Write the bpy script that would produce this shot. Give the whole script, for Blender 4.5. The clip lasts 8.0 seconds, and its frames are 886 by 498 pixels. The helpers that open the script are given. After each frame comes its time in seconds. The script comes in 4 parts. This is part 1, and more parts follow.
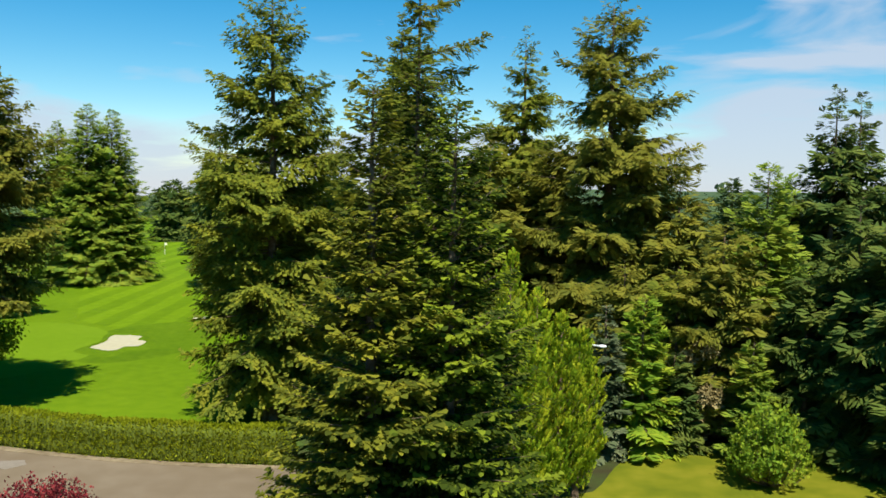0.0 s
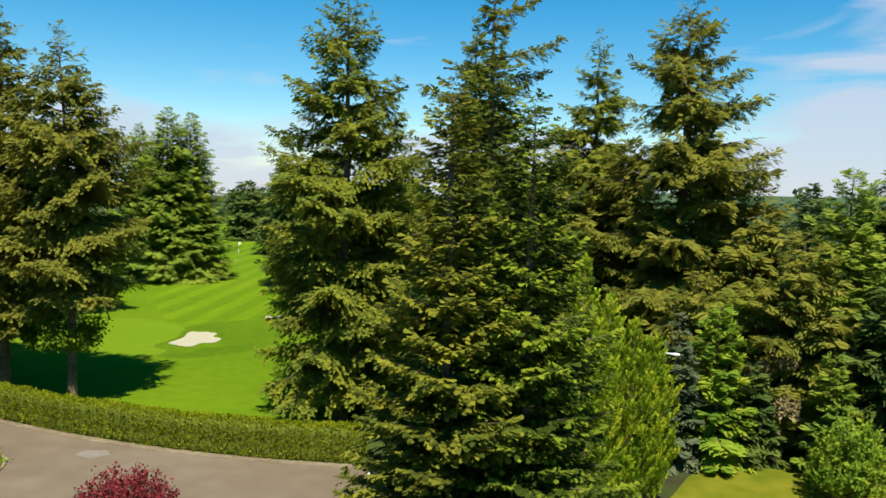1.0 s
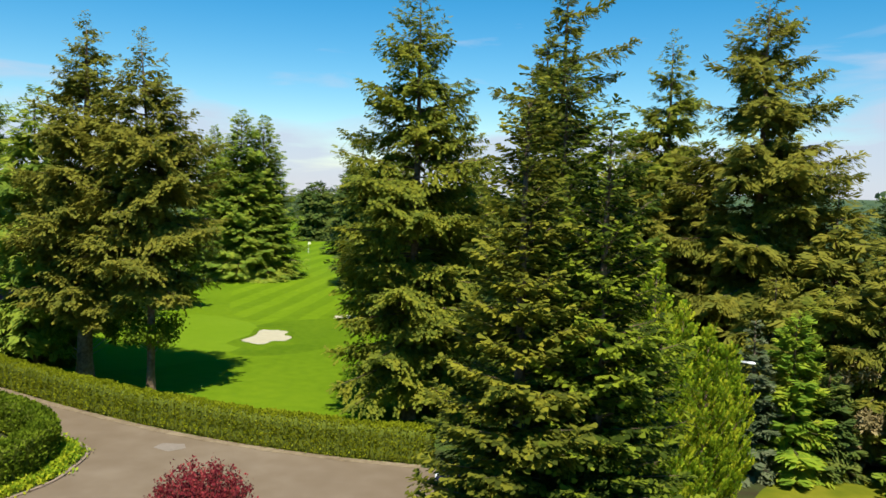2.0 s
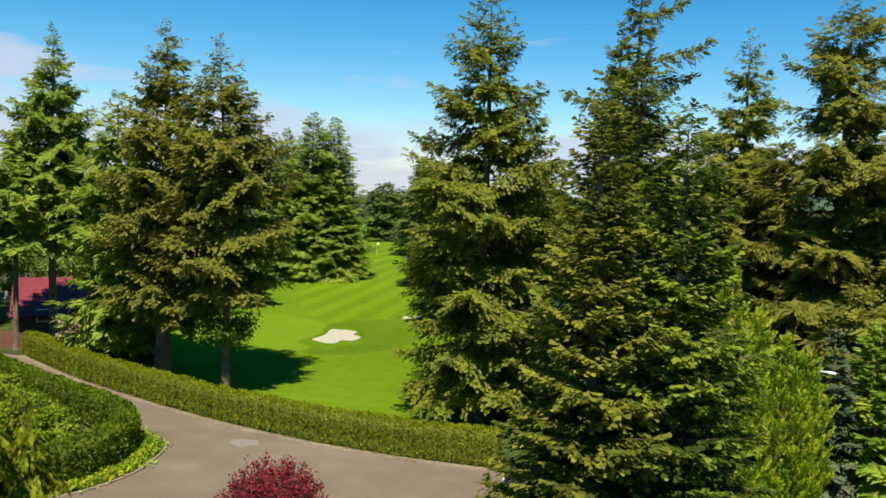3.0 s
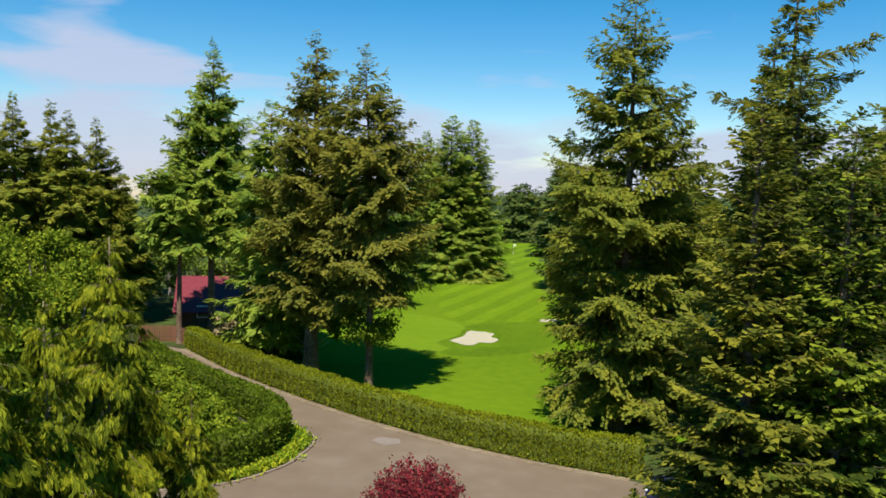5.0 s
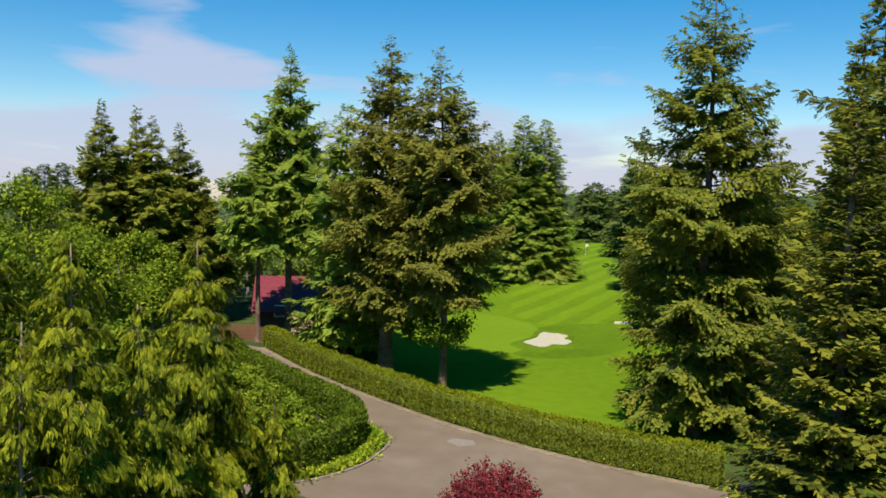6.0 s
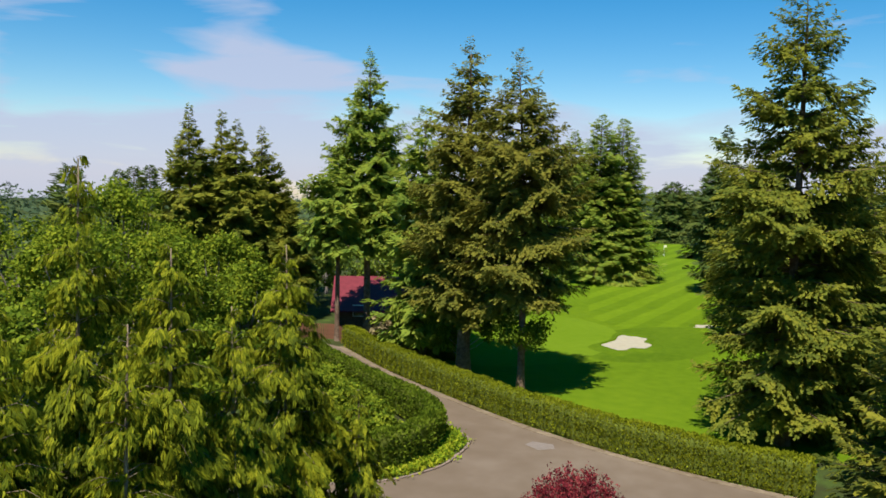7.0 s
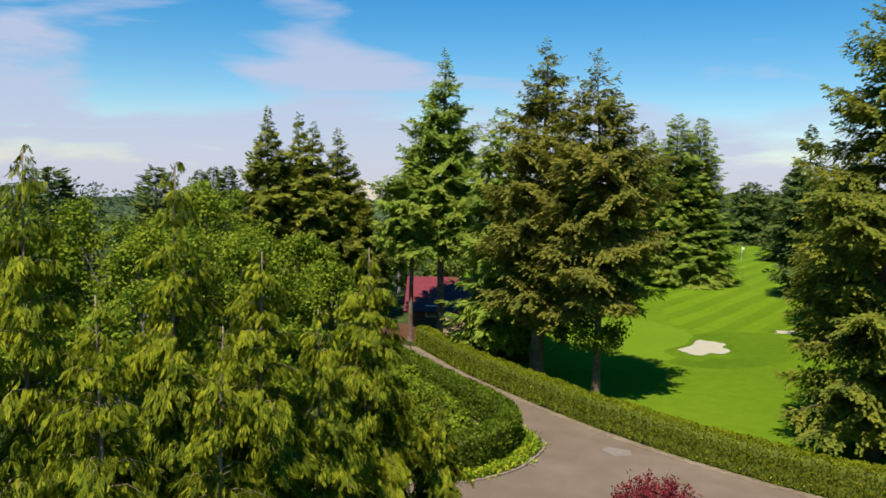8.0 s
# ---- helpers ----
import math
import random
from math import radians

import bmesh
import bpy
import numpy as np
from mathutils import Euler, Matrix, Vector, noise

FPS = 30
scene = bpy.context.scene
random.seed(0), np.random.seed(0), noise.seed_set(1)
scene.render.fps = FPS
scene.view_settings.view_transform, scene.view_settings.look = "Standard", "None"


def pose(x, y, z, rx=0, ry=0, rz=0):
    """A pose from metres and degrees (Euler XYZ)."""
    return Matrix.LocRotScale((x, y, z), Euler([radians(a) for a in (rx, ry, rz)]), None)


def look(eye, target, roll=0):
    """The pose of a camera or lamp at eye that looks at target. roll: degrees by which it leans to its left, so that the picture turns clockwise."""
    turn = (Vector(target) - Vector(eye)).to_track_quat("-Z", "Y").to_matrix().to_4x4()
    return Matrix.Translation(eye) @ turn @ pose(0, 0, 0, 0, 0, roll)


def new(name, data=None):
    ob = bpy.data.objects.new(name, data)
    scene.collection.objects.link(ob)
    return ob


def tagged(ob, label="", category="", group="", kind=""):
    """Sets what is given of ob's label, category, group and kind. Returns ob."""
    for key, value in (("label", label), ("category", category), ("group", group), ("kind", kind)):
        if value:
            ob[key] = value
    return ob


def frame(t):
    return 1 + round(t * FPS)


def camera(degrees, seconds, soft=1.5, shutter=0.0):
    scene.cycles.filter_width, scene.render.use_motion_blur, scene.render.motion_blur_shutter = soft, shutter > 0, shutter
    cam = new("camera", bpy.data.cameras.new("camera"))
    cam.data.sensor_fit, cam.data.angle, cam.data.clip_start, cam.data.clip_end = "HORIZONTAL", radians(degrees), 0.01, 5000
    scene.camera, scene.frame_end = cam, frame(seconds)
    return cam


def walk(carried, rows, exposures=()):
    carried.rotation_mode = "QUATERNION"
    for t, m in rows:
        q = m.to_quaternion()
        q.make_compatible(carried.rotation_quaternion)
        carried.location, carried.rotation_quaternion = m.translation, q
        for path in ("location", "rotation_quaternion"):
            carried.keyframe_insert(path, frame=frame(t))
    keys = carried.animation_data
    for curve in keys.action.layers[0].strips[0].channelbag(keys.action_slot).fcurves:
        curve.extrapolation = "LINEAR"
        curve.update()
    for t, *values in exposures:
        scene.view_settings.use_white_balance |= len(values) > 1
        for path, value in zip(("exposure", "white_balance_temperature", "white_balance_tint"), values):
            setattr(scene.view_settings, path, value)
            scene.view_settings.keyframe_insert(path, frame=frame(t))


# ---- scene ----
cam = camera(56.95, 8.0, soft=1.6)
ROWS = [
    (0.0, -0.000, -0.000, 13.000, 0.000, -4.158, -1.056),
    (0.5, -0.117, -0.064, 13.039, 2.492, -4.120, -1.355),
    (1.0, -0.225, -0.123, 13.078, 4.711, -4.112, -1.513),
    (1.5, -0.314, -0.174, 13.118, 7.013, -4.131, -1.673),
    (3.0, -0.486, -0.296, 13.248, 14.090, -4.246, -1.933),
    (3.5, -0.527, -0.350, 13.303, 16.440, -4.315, -1.924),
    (4.0, -0.565, -0.415, 13.368, 18.891, -4.407, -1.854),
    (4.5, -0.615, -0.493, 13.442, 21.219, -4.473, -1.769),
    (6.0, -0.884, -0.772, 13.691, 28.447, -4.731, -1.311),
    (6.5, -1.017, -0.883, 13.769, 30.992, -4.824, -1.206),
    (7.0, -1.167, -1.008, 13.843, 33.567, -4.881, -1.147),
    (7.5, -1.323, -1.143, 13.914, 36.041, -4.948, -1.136),
    (8.0, -1.481, -1.282, 13.984, 38.401, -5.007, -1.151),
]
EXPOSURE = 0.73
walk(cam, [(t, pose(x, y, z, 90 + pitch, roll, yaw)) for t, x, y, z, yaw, pitch, roll in ROWS],
     [(0.0, EXPOSURE, 6200, 4), (1.5, EXPOSURE, 6200, 7), (4.5, EXPOSURE - 0.09, 6050, 12), (8.0, EXPOSURE - 0.2, 6000, 15)])

# ---- light ----
SUN_FROM = Vector((0.25, -1.0, 1.7)).normalized()
sun = new("sun", bpy.data.lights.new("sun", "SUN"))
sun.data.energy, sun.data.angle, sun.data.color = 4.8, radians(0.53), (1.0, 0.93, 0.80)
sun.matrix_world = look(SUN_FROM * 100, (0, 0, 0))


def make_world():
    world = bpy.data.worlds.new("sky")
    scene.world = world
    world.use_nodes = True
    nt = world.node_tree
    nt.nodes.clear()
    out = nt.nodes.new("ShaderNodeOutputWorld")
    bg = nt.nodes.new("ShaderNodeBackground")
    sky = nt.nodes.new("ShaderNodeTexSky")
    sky.sky_type, sky.sun_disc = "NISHITA", False
    sky.sun_elevation = math.asin(SUN_FROM.z)
    sky.sun_rotation = math.atan2(SUN_FROM.x, SUN_FROM.y)
    sky.air_density, sky.dust_density, sky.ozone_density = 1.0, 0.0, 2.5
    tint = nt.nodes.new("ShaderNodeHueSaturation")
    tint.inputs["Saturation"].default_value = 1.5
    tint.inputs["Hue"].default_value, tint.inputs["Value"].default_value = 0.49, 1.1
    nt.links.new(sky.outputs[0], tint.inputs["Color"])
    # thin high cloud, drawn out sideways on a flat layer overhead
    co = nt.nodes.new("ShaderNodeTexCoord")
    sep = nt.nodes.new("ShaderNodeSeparateXYZ")
    nt.links.new(co.outputs["Generated"], sep.inputs[0])
    mp = nt.nodes.new("ShaderNodeMapping")
    mp.inputs["Scale"].default_value = (1.5, 1.5, 8.0)
    mp.inputs["Location"].default_value = (0.35, 0.2, 0.42)
    mp.inputs["Rotation"].default_value = (0.1, 0.16, 0)
    nt.links.new(co.outputs["Generated"], mp.inputs[0])
    n1 = nt.nodes.new("ShaderNodeTexNoise")
    n1.inputs["Scale"].default_value, n1.inputs["Detail"].default_value = 2.3, 7
    n1.inputs["Roughness"].default_value, n1.inputs["Distortion"].default_value = 0.5, 0.5
    nt.links.new(mp.outputs[0], n1.inputs["Vector"])
    low = nt.nodes.new("ShaderNodeMapRange")
    low.inputs["From Min"].default_value, low.inputs["From Max"].default_value = 0.2, 0.0
    low.inputs["To Min"].default_value, low.inputs["To Max"].default_value = -0.13, 0.25
    nt.links.new(sep.outputs["Z"], low.inputs["Value"])
    add = nt.nodes.new("ShaderNodeMath")
    add.operation = "ADD"
    nt.links.new(n1.outputs["Fac"], add.inputs[0])
    # a bank of cloud to the north-west, one to the north-east
    total = low.outputs[0]
    for az, el, wide, amount in ((-46, 9, 0.2, 0.27), (-62, 13, 0.2, 0.14), (24, 6, 0.26, 0.22), (52, 8, 0.3, 0.2)):
        a, e = radians(az), radians(el)
        dist = nt.nodes.new("ShaderNodeVectorMath")
        dist.operation = "DISTANCE"
        dist.inputs[1].default_value = (math.sin(a) * math.cos(e), math.cos(a) * math.cos(e), math.sin(e))
        nt.links.new(co.outputs["Generated"], dist.inputs[0])
        bank = nt.nodes.new("ShaderNodeMapRange")
        bank.interpolation_type = "SMOOTHSTEP"
        bank.inputs["From Min"].default_value, bank.inputs["From Max"].default_value = 0.0, wide
        bank.inputs["To Min"].default_value, bank.inputs["To Max"].default_value = amount, 0.0
        nt.links.new(dist.outputs["Value"], bank.inputs["Value"])
        both = nt.nodes.new("ShaderNodeMath")
        both.operation = "ADD"
        nt.links.new(total, both.inputs[0])
        nt.links.new(bank.outputs[0], both.inputs[1])
        total = both.outputs[0]
    nt.links.new(total, add.inputs[1])
    ramp = nt.nodes.new("ShaderNodeValToRGB")
    ramp.color_ramp.elements[0].position, ramp.color_ramp.elements[1].position = 0.54, 0.69
    ramp.color_ramp.elements[1].color = (0.85, 0.85, 0.85, 1)
    nt.links.new(add.outputs[0], ramp.inputs[0])
    mix = nt.nodes.new("ShaderNodeMixRGB")
    mix.inputs["Color2"].default_value = (5.4, 5.85, 6.9, 1)
    nt.links.new(ramp.outputs[0], mix.inputs["Fac"])
    nt.links.new(tint.outputs[0], mix.inputs["Color1"])
    nt.links.new(mix.outputs[0], bg.inputs["Color"])
    bg.inputs["Strength"].default_value = 0.07
    nt.links.new(bg.outputs[0], out.inputs[0])


make_world()


# ---- materials ----
def mat(name, colors, scale=4.0, rough=0.8, bump=0.0, bump_scale=30.0, island=0.0, leafy=0.0, big=0.0, spec=0.3, objrand=0.0, metal=0.0):
    """A node material: base colours blended by noise at two sizes, with relief, per-piece change and leaf translucency."""
    m = bpy.data.materials.new(name)
    m.use_nodes = True
    nt = m.node_tree
    b = nt.nodes["Principled BSDF"]
    b.inputs["Roughness"].default_value = rough
    b.inputs["Specular IOR Level"].default_value = spec
    b.inputs["Metallic"].default_value = metal
    co = nt.nodes.new("ShaderNodeTexCoord")
    n = nt.nodes.new("ShaderNodeTexNoise")
    n.inputs["Scale"].default_value, n.inputs["Detail"].default_value = scale, 5
    nt.links.new(co.outputs["Object"], n.inputs["Vector"])
    value = n.outputs["Fac"]

    def plus(a, socket, k, mid=0.5):
        k_ = nt.nodes.new("ShaderNodeMath")
        k_.operation = "MULTIPLY_ADD"
        k_.inputs[1].default_value, k_.inputs[2].default_value = k, -k * mid
        nt.links.new(socket, k_.inputs[0])
        s = nt.nodes.new("ShaderNodeMath")
        s.operation = "ADD"
        nt.links.new(a, s.inputs[0])
        nt.links.new(k_.outputs[0], s.inputs[1])
        return s.outputs[0]

    if big:
        n2 = nt.nodes.new("ShaderNodeTexNoise")
        n2.inputs["Scale"].default_value, n2.inputs["Detail"].default_value = big, 3
        nt.links.new(co.outputs["Object"], n2.inputs["Vector"])
        value = plus(value, n2.outputs["Fac"], 0.9)
    if island:
        g = nt.nodes.new("ShaderNodeNewGeometry")
        value = plus(value, g.outputs["Random Per Island"], island)
    if objrand:
        oi = nt.nodes.new("ShaderNodeObjectInfo")
        value = plus(value, oi.outputs["Random"], objrand)
    ramp = nt.nodes.new("ShaderNodeValToRGB")
    els = ramp.color_ramp.elements
    while len(els) < len(colors):
        els.new(0.5)
    for i, c in enumerate(colors):
        els[i].position = 0.22 + 0.56 * i / max(1, len(colors) - 1)
        els[i].color = (*c, 1)
    nt.links.new(value, ramp.inputs[0])
    nt.links.new(ramp.outputs[0], b.inputs["Base Color"])
    if bump:
        nb = nt.nodes.new("ShaderNodeTexNoise")
        nb.inputs["Scale"].default_value, nb.inputs["Detail"].default_value = bump_scale, 4
        nt.links.new(co.outputs["Object"], nb.inputs["Vector"])
        bu = nt.nodes.new("ShaderNodeBump")
        bu.inputs["Strength"].default_value, bu.inputs["Distance"].default_value = bump, 0.05
        nt.links.new(nb.outputs["Fac"], bu.inputs["Height"])
        nt.links.new(bu.outputs[0], b.inputs["Normal"])
    if leafy:
        tr = nt.nodes.new("ShaderNodeBsdfTranslucent")
        nt.links.new(ramp.outputs[0], tr.inputs["Color"])
        mx = nt.nodes.new("ShaderNodeMixShader")
        mx.inputs[0].default_value = leafy
        out = nt.nodes["Material Output"]
        nt.links.new(b.outputs[0], mx.inputs[1])
        nt.links.new(tr.outputs[0], mx.inputs[2])
        nt.links.new(mx.outputs[0], out.inputs["Surface"])
    return m


BARK = mat("bark", [(0.07, 0.042, 0.024), (0.16, 0.105, 0.065), (0.25, 0.18, 0.12)], 5, 0.95, 0.8, 14, big=0.7)
BARK_GREY = mat("grey_bark", [(0.12, 0.10, 0.08), (0.25, 0.21, 0.17), (0.36, 0.32, 0.27)], 6, 0.95, 0.6, 18)
BARK_TAN = mat("tan_bark", [(0.13, 0.09, 0.05), (0.24, 0.175, 0.1), (0.33, 0.26, 0.16)], 8, 0.95, 0.5, 20)
def needles(name, dark, mid, tip, leafy=0.42, scale=0.5):
    cs = [tuple(min(0.45, k * w * c) for c, w in zip(col, (1.1, 1.0, 0.85))) for k, col in ((2.6, dark), (2.0, mid), (1.4, tip))]
    return mat(name, cs, scale, 0.65, island=0.65, leafy=leafy, big=0.22, spec=0.05)


LEAF = {
    "fir": needles("fir_needles", (0.025, 0.033, 0.006), (0.068, 0.08, 0.011), (0.19, 0.195, 0.022)),
    "doug": needles("douglas_fir_needles", (0.042, 0.057, 0.009), (0.10, 0.12, 0.015), (0.175, 0.188, 0.022)),
    "olive": needles("olive_fir_needles", (0.046, 0.055, 0.01), (0.1, 0.108, 0.017), (0.165, 0.165, 0.025)),
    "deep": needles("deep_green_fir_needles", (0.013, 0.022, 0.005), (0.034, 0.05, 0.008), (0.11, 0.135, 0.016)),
    # the lime end stands in for a sunlit edge, spread at random over sprays
    "young": needles("sunlit_flecked_needles", (0.013, 0.022, 0.004), (0.036, 0.055, 0.007), (0.17, 0.22, 0.018)),
    "green": needles("green_fir_needles", (0.05, 0.082, 0.013), (0.115, 0.165, 0.021), (0.19, 0.235, 0.03)),
    "bright": needles("young_fir_needles", (0.05, 0.09, 0.01), (0.12, 0.18, 0.016), (0.22, 0.27, 0.025)),
    # dark green; for the firs right of the lawn it also holds their shade
    "dark": needles("dark_and_shaded_fir_needles", (0.019, 0.033, 0.009), (0.044, 0.068, 0.015), (0.085, 0.11, 0.024), 0.25),
    "blue": needles("blue_spruce_needles", (0.022, 0.034, 0.016), (0.05, 0.066, 0.036), (0.09, 0.11, 0.065), 0.2),
    "cedar": needles("cedar_sprays", (0.026, 0.038, 0.003), (0.084, 0.108, 0.006), (0.22, 0.242, 0.012), 0.32),
    "thuja": needles("thuja_sprays", (0.05, 0.09, 0.006), (0.145, 0.205, 0.01), (0.3, 0.36, 0.02), 0.38),
    "brown": needles("dry_twigs", (0.06, 0.052, 0.025), (0.14, 0.12, 0.06), (0.22, 0.2, 0.12), 0.15, 0.8),
    "maple": needles("broad_leaves", (0.028, 0.05, 0.009), (0.076, 0.116, 0.016), (0.15, 0.2, 0.026), 0.3),
    "leafy": needles("bright_broad_leaves", (0.03, 0.052, 0.004), (0.09, 0.132, 0.009), (0.19, 0.235, 0.015), 0.38),
    "red": needles("red_leaves", (0.04, 0.006, 0.01), (0.10, 0.013, 0.02), (0.2, 0.036, 0.04), 0.3, 1.2),
    "hedge": mat("hedge_leaves", [(0.14, 0.165, 0.005), (0.2, 0.225, 0.007), (0.26, 0.28, 0.012)], 2.0, 0.65, island=0.45, leafy=0.3, objrand=0.3, spec=0.05),
    "box": mat("dark_hedge_leaves", [(0.065, 0.105, 0.006), (0.115, 0.165, 0.009), (0.175, 0.23, 0.015)], 2.0, 0.65, island=0.5, leafy=0.3, objrand=0.25, spec=0.05),
    "far": mat("distant_foliage", [(0.05, 0.085, 0.035), (0.075, 0.115, 0.05), (0.11, 0.15, 0.06)], 0.05, 0.8, island=0.5, leafy=0.2, big=0.03, spec=0.1),
}
CORE = mat("inner_twigs", [(0.075, 0.095, 0.008), (0.13, 0.155, 0.012)], 6, 0.95, 0.5, 20)
ASPHALT = mat("worn_asphalt", [(0.15, 0.112, 0.072), (0.172, 0.13, 0.087), (0.2, 0.155, 0.107)], 0.6, 0.9, 0.3, 60, spec=0.04, big=0.1)
PATCH = mat("asphalt_patch", [(0.19, 0.155, 0.12), (0.24, 0.2, 0.16)], 3, 0.9, 0.3, 60)
VERGE = mat("sandy_verge", [(0.14, 0.10, 0.055), (0.2, 0.15, 0.09), (0.27, 0.21, 0.13)], 3, 0.95, 0.6, 30, big=0.6)
KERB = mat("kerb_concrete", [(0.2, 0.14, 0.1), (0.3, 0.23, 0.17)], 4, 0.9, 0.4, 40)
SAND = mat("bunker_sand", [(0.36, 0.32, 0.21), (0.44, 0.395, 0.27)], 2, 0.95, 0.5, 12)
MOSS = mat("mossy_lawn", [(0.10, 0.12, 0.008), (0.15, 0.155, 0.01), (0.2, 0.185, 0.016)], 0.7, 0.95, 0.6, 40, spec=0.04, big=0.25)
ROUGH = mat("rough_grass", [(0.09, 0.152, 0.003), (0.108, 0.178, 0.004), (0.13, 0.20, 0.005)], 1.2, 0.9, 0.5, 30, spec=0.04, big=0.08)
APRON = mat("close_cut_grass", [(0.115, 0.19, 0.005), (0.138, 0.215, 0.008)], 1.2, 0.9, 0.3, 40, spec=0.04, big=0.1)
LONG = mat("long_grass", [(0.07, 0.125, 0.003), (0.088, 0.15, 0.004), (0.105, 0.165, 0.005)], 1.5, 0.9, 0.6, 25, spec=0.04, big=0.15)
EARTH = mat("bark_mulch", [(0.045, 0.04, 0.018), (0.05, 0.065, 0.018), (0.07, 0.11, 0.02)], 1.0, 0.95, 0.8, 25, spec=0.04, big=0.2)
ROOF = mat("red_roof", [(0.13, 0.017, 0.022), (0.21, 0.03, 0.036)], 2, 0.6, 0.2, 20)
BROWNWOOD = mat("brown_wood", [(0.12, 0.05, 0.025), (0.22, 0.10, 0.05)], 4, 0.8, 0.3, 20)
WHITE = mat("white_paint", [(0.6, 0.6, 0.58), (0.78, 0.78, 0.76)], 2, 0.6)
GREYROOF = mat("grey_shingle", [(0.2, 0.2, 0.2), (0.34, 0.34, 0.35)], 3, 0.9, 0.4, 20)
BLUECAR = mat("dark_blue_paint", [(0.01, 0.012, 0.04), (0.016, 0.02, 0.06)], 1, 0.25, spec=0.6)
SILVER = mat("silver_paint", [(0.4, 0.43, 0.47), (0.5, 0.53, 0.57)], 1, 0.3, spec=0.6, metal=0.5)
RUBBER = mat("rubber", [(0.015, 0.015, 0.015), (0.03, 0.03, 0.03)], 8, 0.85)
GLASS = mat("dark_glass", [(0.02, 0.025, 0.03), (0.03, 0.035, 0.04)], 1, 0.05, spec=0.8)
YELLOW = mat("flag_cloth", [(0.75, 0.72, 0.5), (0.85, 0.82, 0.6)], 5, 0.8)


def stripes():
    """Mown grass with light and dark bands a few metres wide."""
    m = mat("mown_fairway", [(0.10, 0.168, 0.003), (0.118, 0.192, 0.004), (0.14, 0.215, 0.006)], 1.0, 0.9, 0.3, 40, spec=0.04, big=0.06)
    nt = m.node_tree
    b = nt.nodes["Principled BSDF"]
    src = b.inputs["Base Color"].links[0].from_socket
    co = nt.nodes.new("ShaderNodeTexCoord")
    mp = nt.nodes.new("ShaderNodeMapping")
    mp.inputs["Rotation"].default_value = (0, 0, radians(-3))
    nt.links.new(co.outputs["Object"], mp.inputs[0])
    w = nt.nodes.new("ShaderNodeTexWave")
    w.inputs["Scale"].default_value, w.inputs["Distortion"].default_value = 0.092, 0.8
    w.inputs["Detail"].default_value = 1.0
    nt.links.new(mp.outputs[0], w.inputs["Vector"])
    r = nt.nodes.new("ShaderNodeValToRGB")
    r.color_ramp.elements[0].position, r.color_ramp.elements[1].position = 0.4, 0.6
    r.color_ramp.elements[0].color, r.color_ramp.elements[1].color = (0.87, 0.89, 0.9, 1), (1.08, 1.06, 1.06, 1)
    nt.links.new(w.outputs["Fac"], r.inputs[0])
    mx = nt.nodes.new("ShaderNodeMixRGB")
    mx.blend_type = "MULTIPLY"
    mx.inputs[0].default_value = 1
    nt.links.new(src, mx.inputs[1])
    nt.links.new(r.outputs[0], mx.inputs[2])
    nt.links.new(mx.outputs[0], b.inputs["Base Color"])
    return m


FAIRWAY = stripes()


# ---- mesh helpers ----
def mesh_from(name, verts, faces, material, smooth=False):
    me = bpy.data.meshes.new(name)
    me.from_pydata([tuple(v) for v in verts], [], faces)
    me.materials.append(material)
    if smooth:
        me.polygons.foreach_set("use_smooth", [True] * len(me.polygons))
    me.update()
    return me


def tri_mesh(name, verts, tris, material):
    """A mesh from arrays of corners and triangles."""
    me = bpy.data.meshes.new(name)
    nv, nf = len(verts), len(tris)
    me.vertices.add(nv)
    me.vertices.foreach_set("co", np.ascontiguousarray(verts, dtype=np.float32).ravel())
    me.loops.add(nf * 3)
    me.loops.foreach_set("vertex_index", np.ascontiguousarray(tris, dtype=np.int32).ravel())
    me.polygons.add(nf)
    me.polygons.foreach_set("loop_start", np.arange(0, nf * 3, 3, dtype=np.int32))
    me.materials.append(material)
    me.update(calc_edges=True)
    return me


def child(name, data, parent, label=""):
    ob = new(name, data)
    ob.parent = parent
    return tagged(ob, label)


def part(name, bm, material, parent, label=""):
    me = bpy.data.meshes.new(name)
    bm.to_mesh(me)
    bm.free()
    me.materials.append(material)
    return child(name, me, parent, label)


def empty_at(name, x, y, z=0.0, turn=0.0):
    ob = new(name)
    ob.empty_display_size = 0.3
    ob.matrix_basis = pose(x, y, z, 0, 0, turn)
    return ob


def unit(a):
    return a / np.maximum(np.linalg.norm(a, axis=-1, keepdims=True), 1e-9)


# one spray of needles: a midrib with slender side twigs, a little arched
SPRAY_V = np.array([(0, 0, 0), (0.36, 0, 0.05), (1, 0, -0.06), (0.55, 0.36, -0.05), (0.55, -0.36, -0.05), (0.9, 0.25, -0.06), (0.9, -0.25, -0.06)])
NEEDLE_T = np.array([(0, 1, 3), (0, 4, 1), (1, 2, 5), (1, 6, 2)])
TWIG_V = np.array([(0, 0, 0), (0.5, 0.4, -0.04), (0.42, 0, 0.06), (1, 0.1, -0.05), (0.6, -0.4, -0.04), (1, -0.14, -0.05)])
TWIG_T = np.array([(0, 3, 1), (0, 4, 5)])
LEAF_V = np.array([(0, 0, 0), (0.5, 0.36, 0.06), (1, 0, -0.04), (0.5, -0.36, 0.06)])
LEAF_T = np.array([(0, 1, 2), (0, 2, 3)])


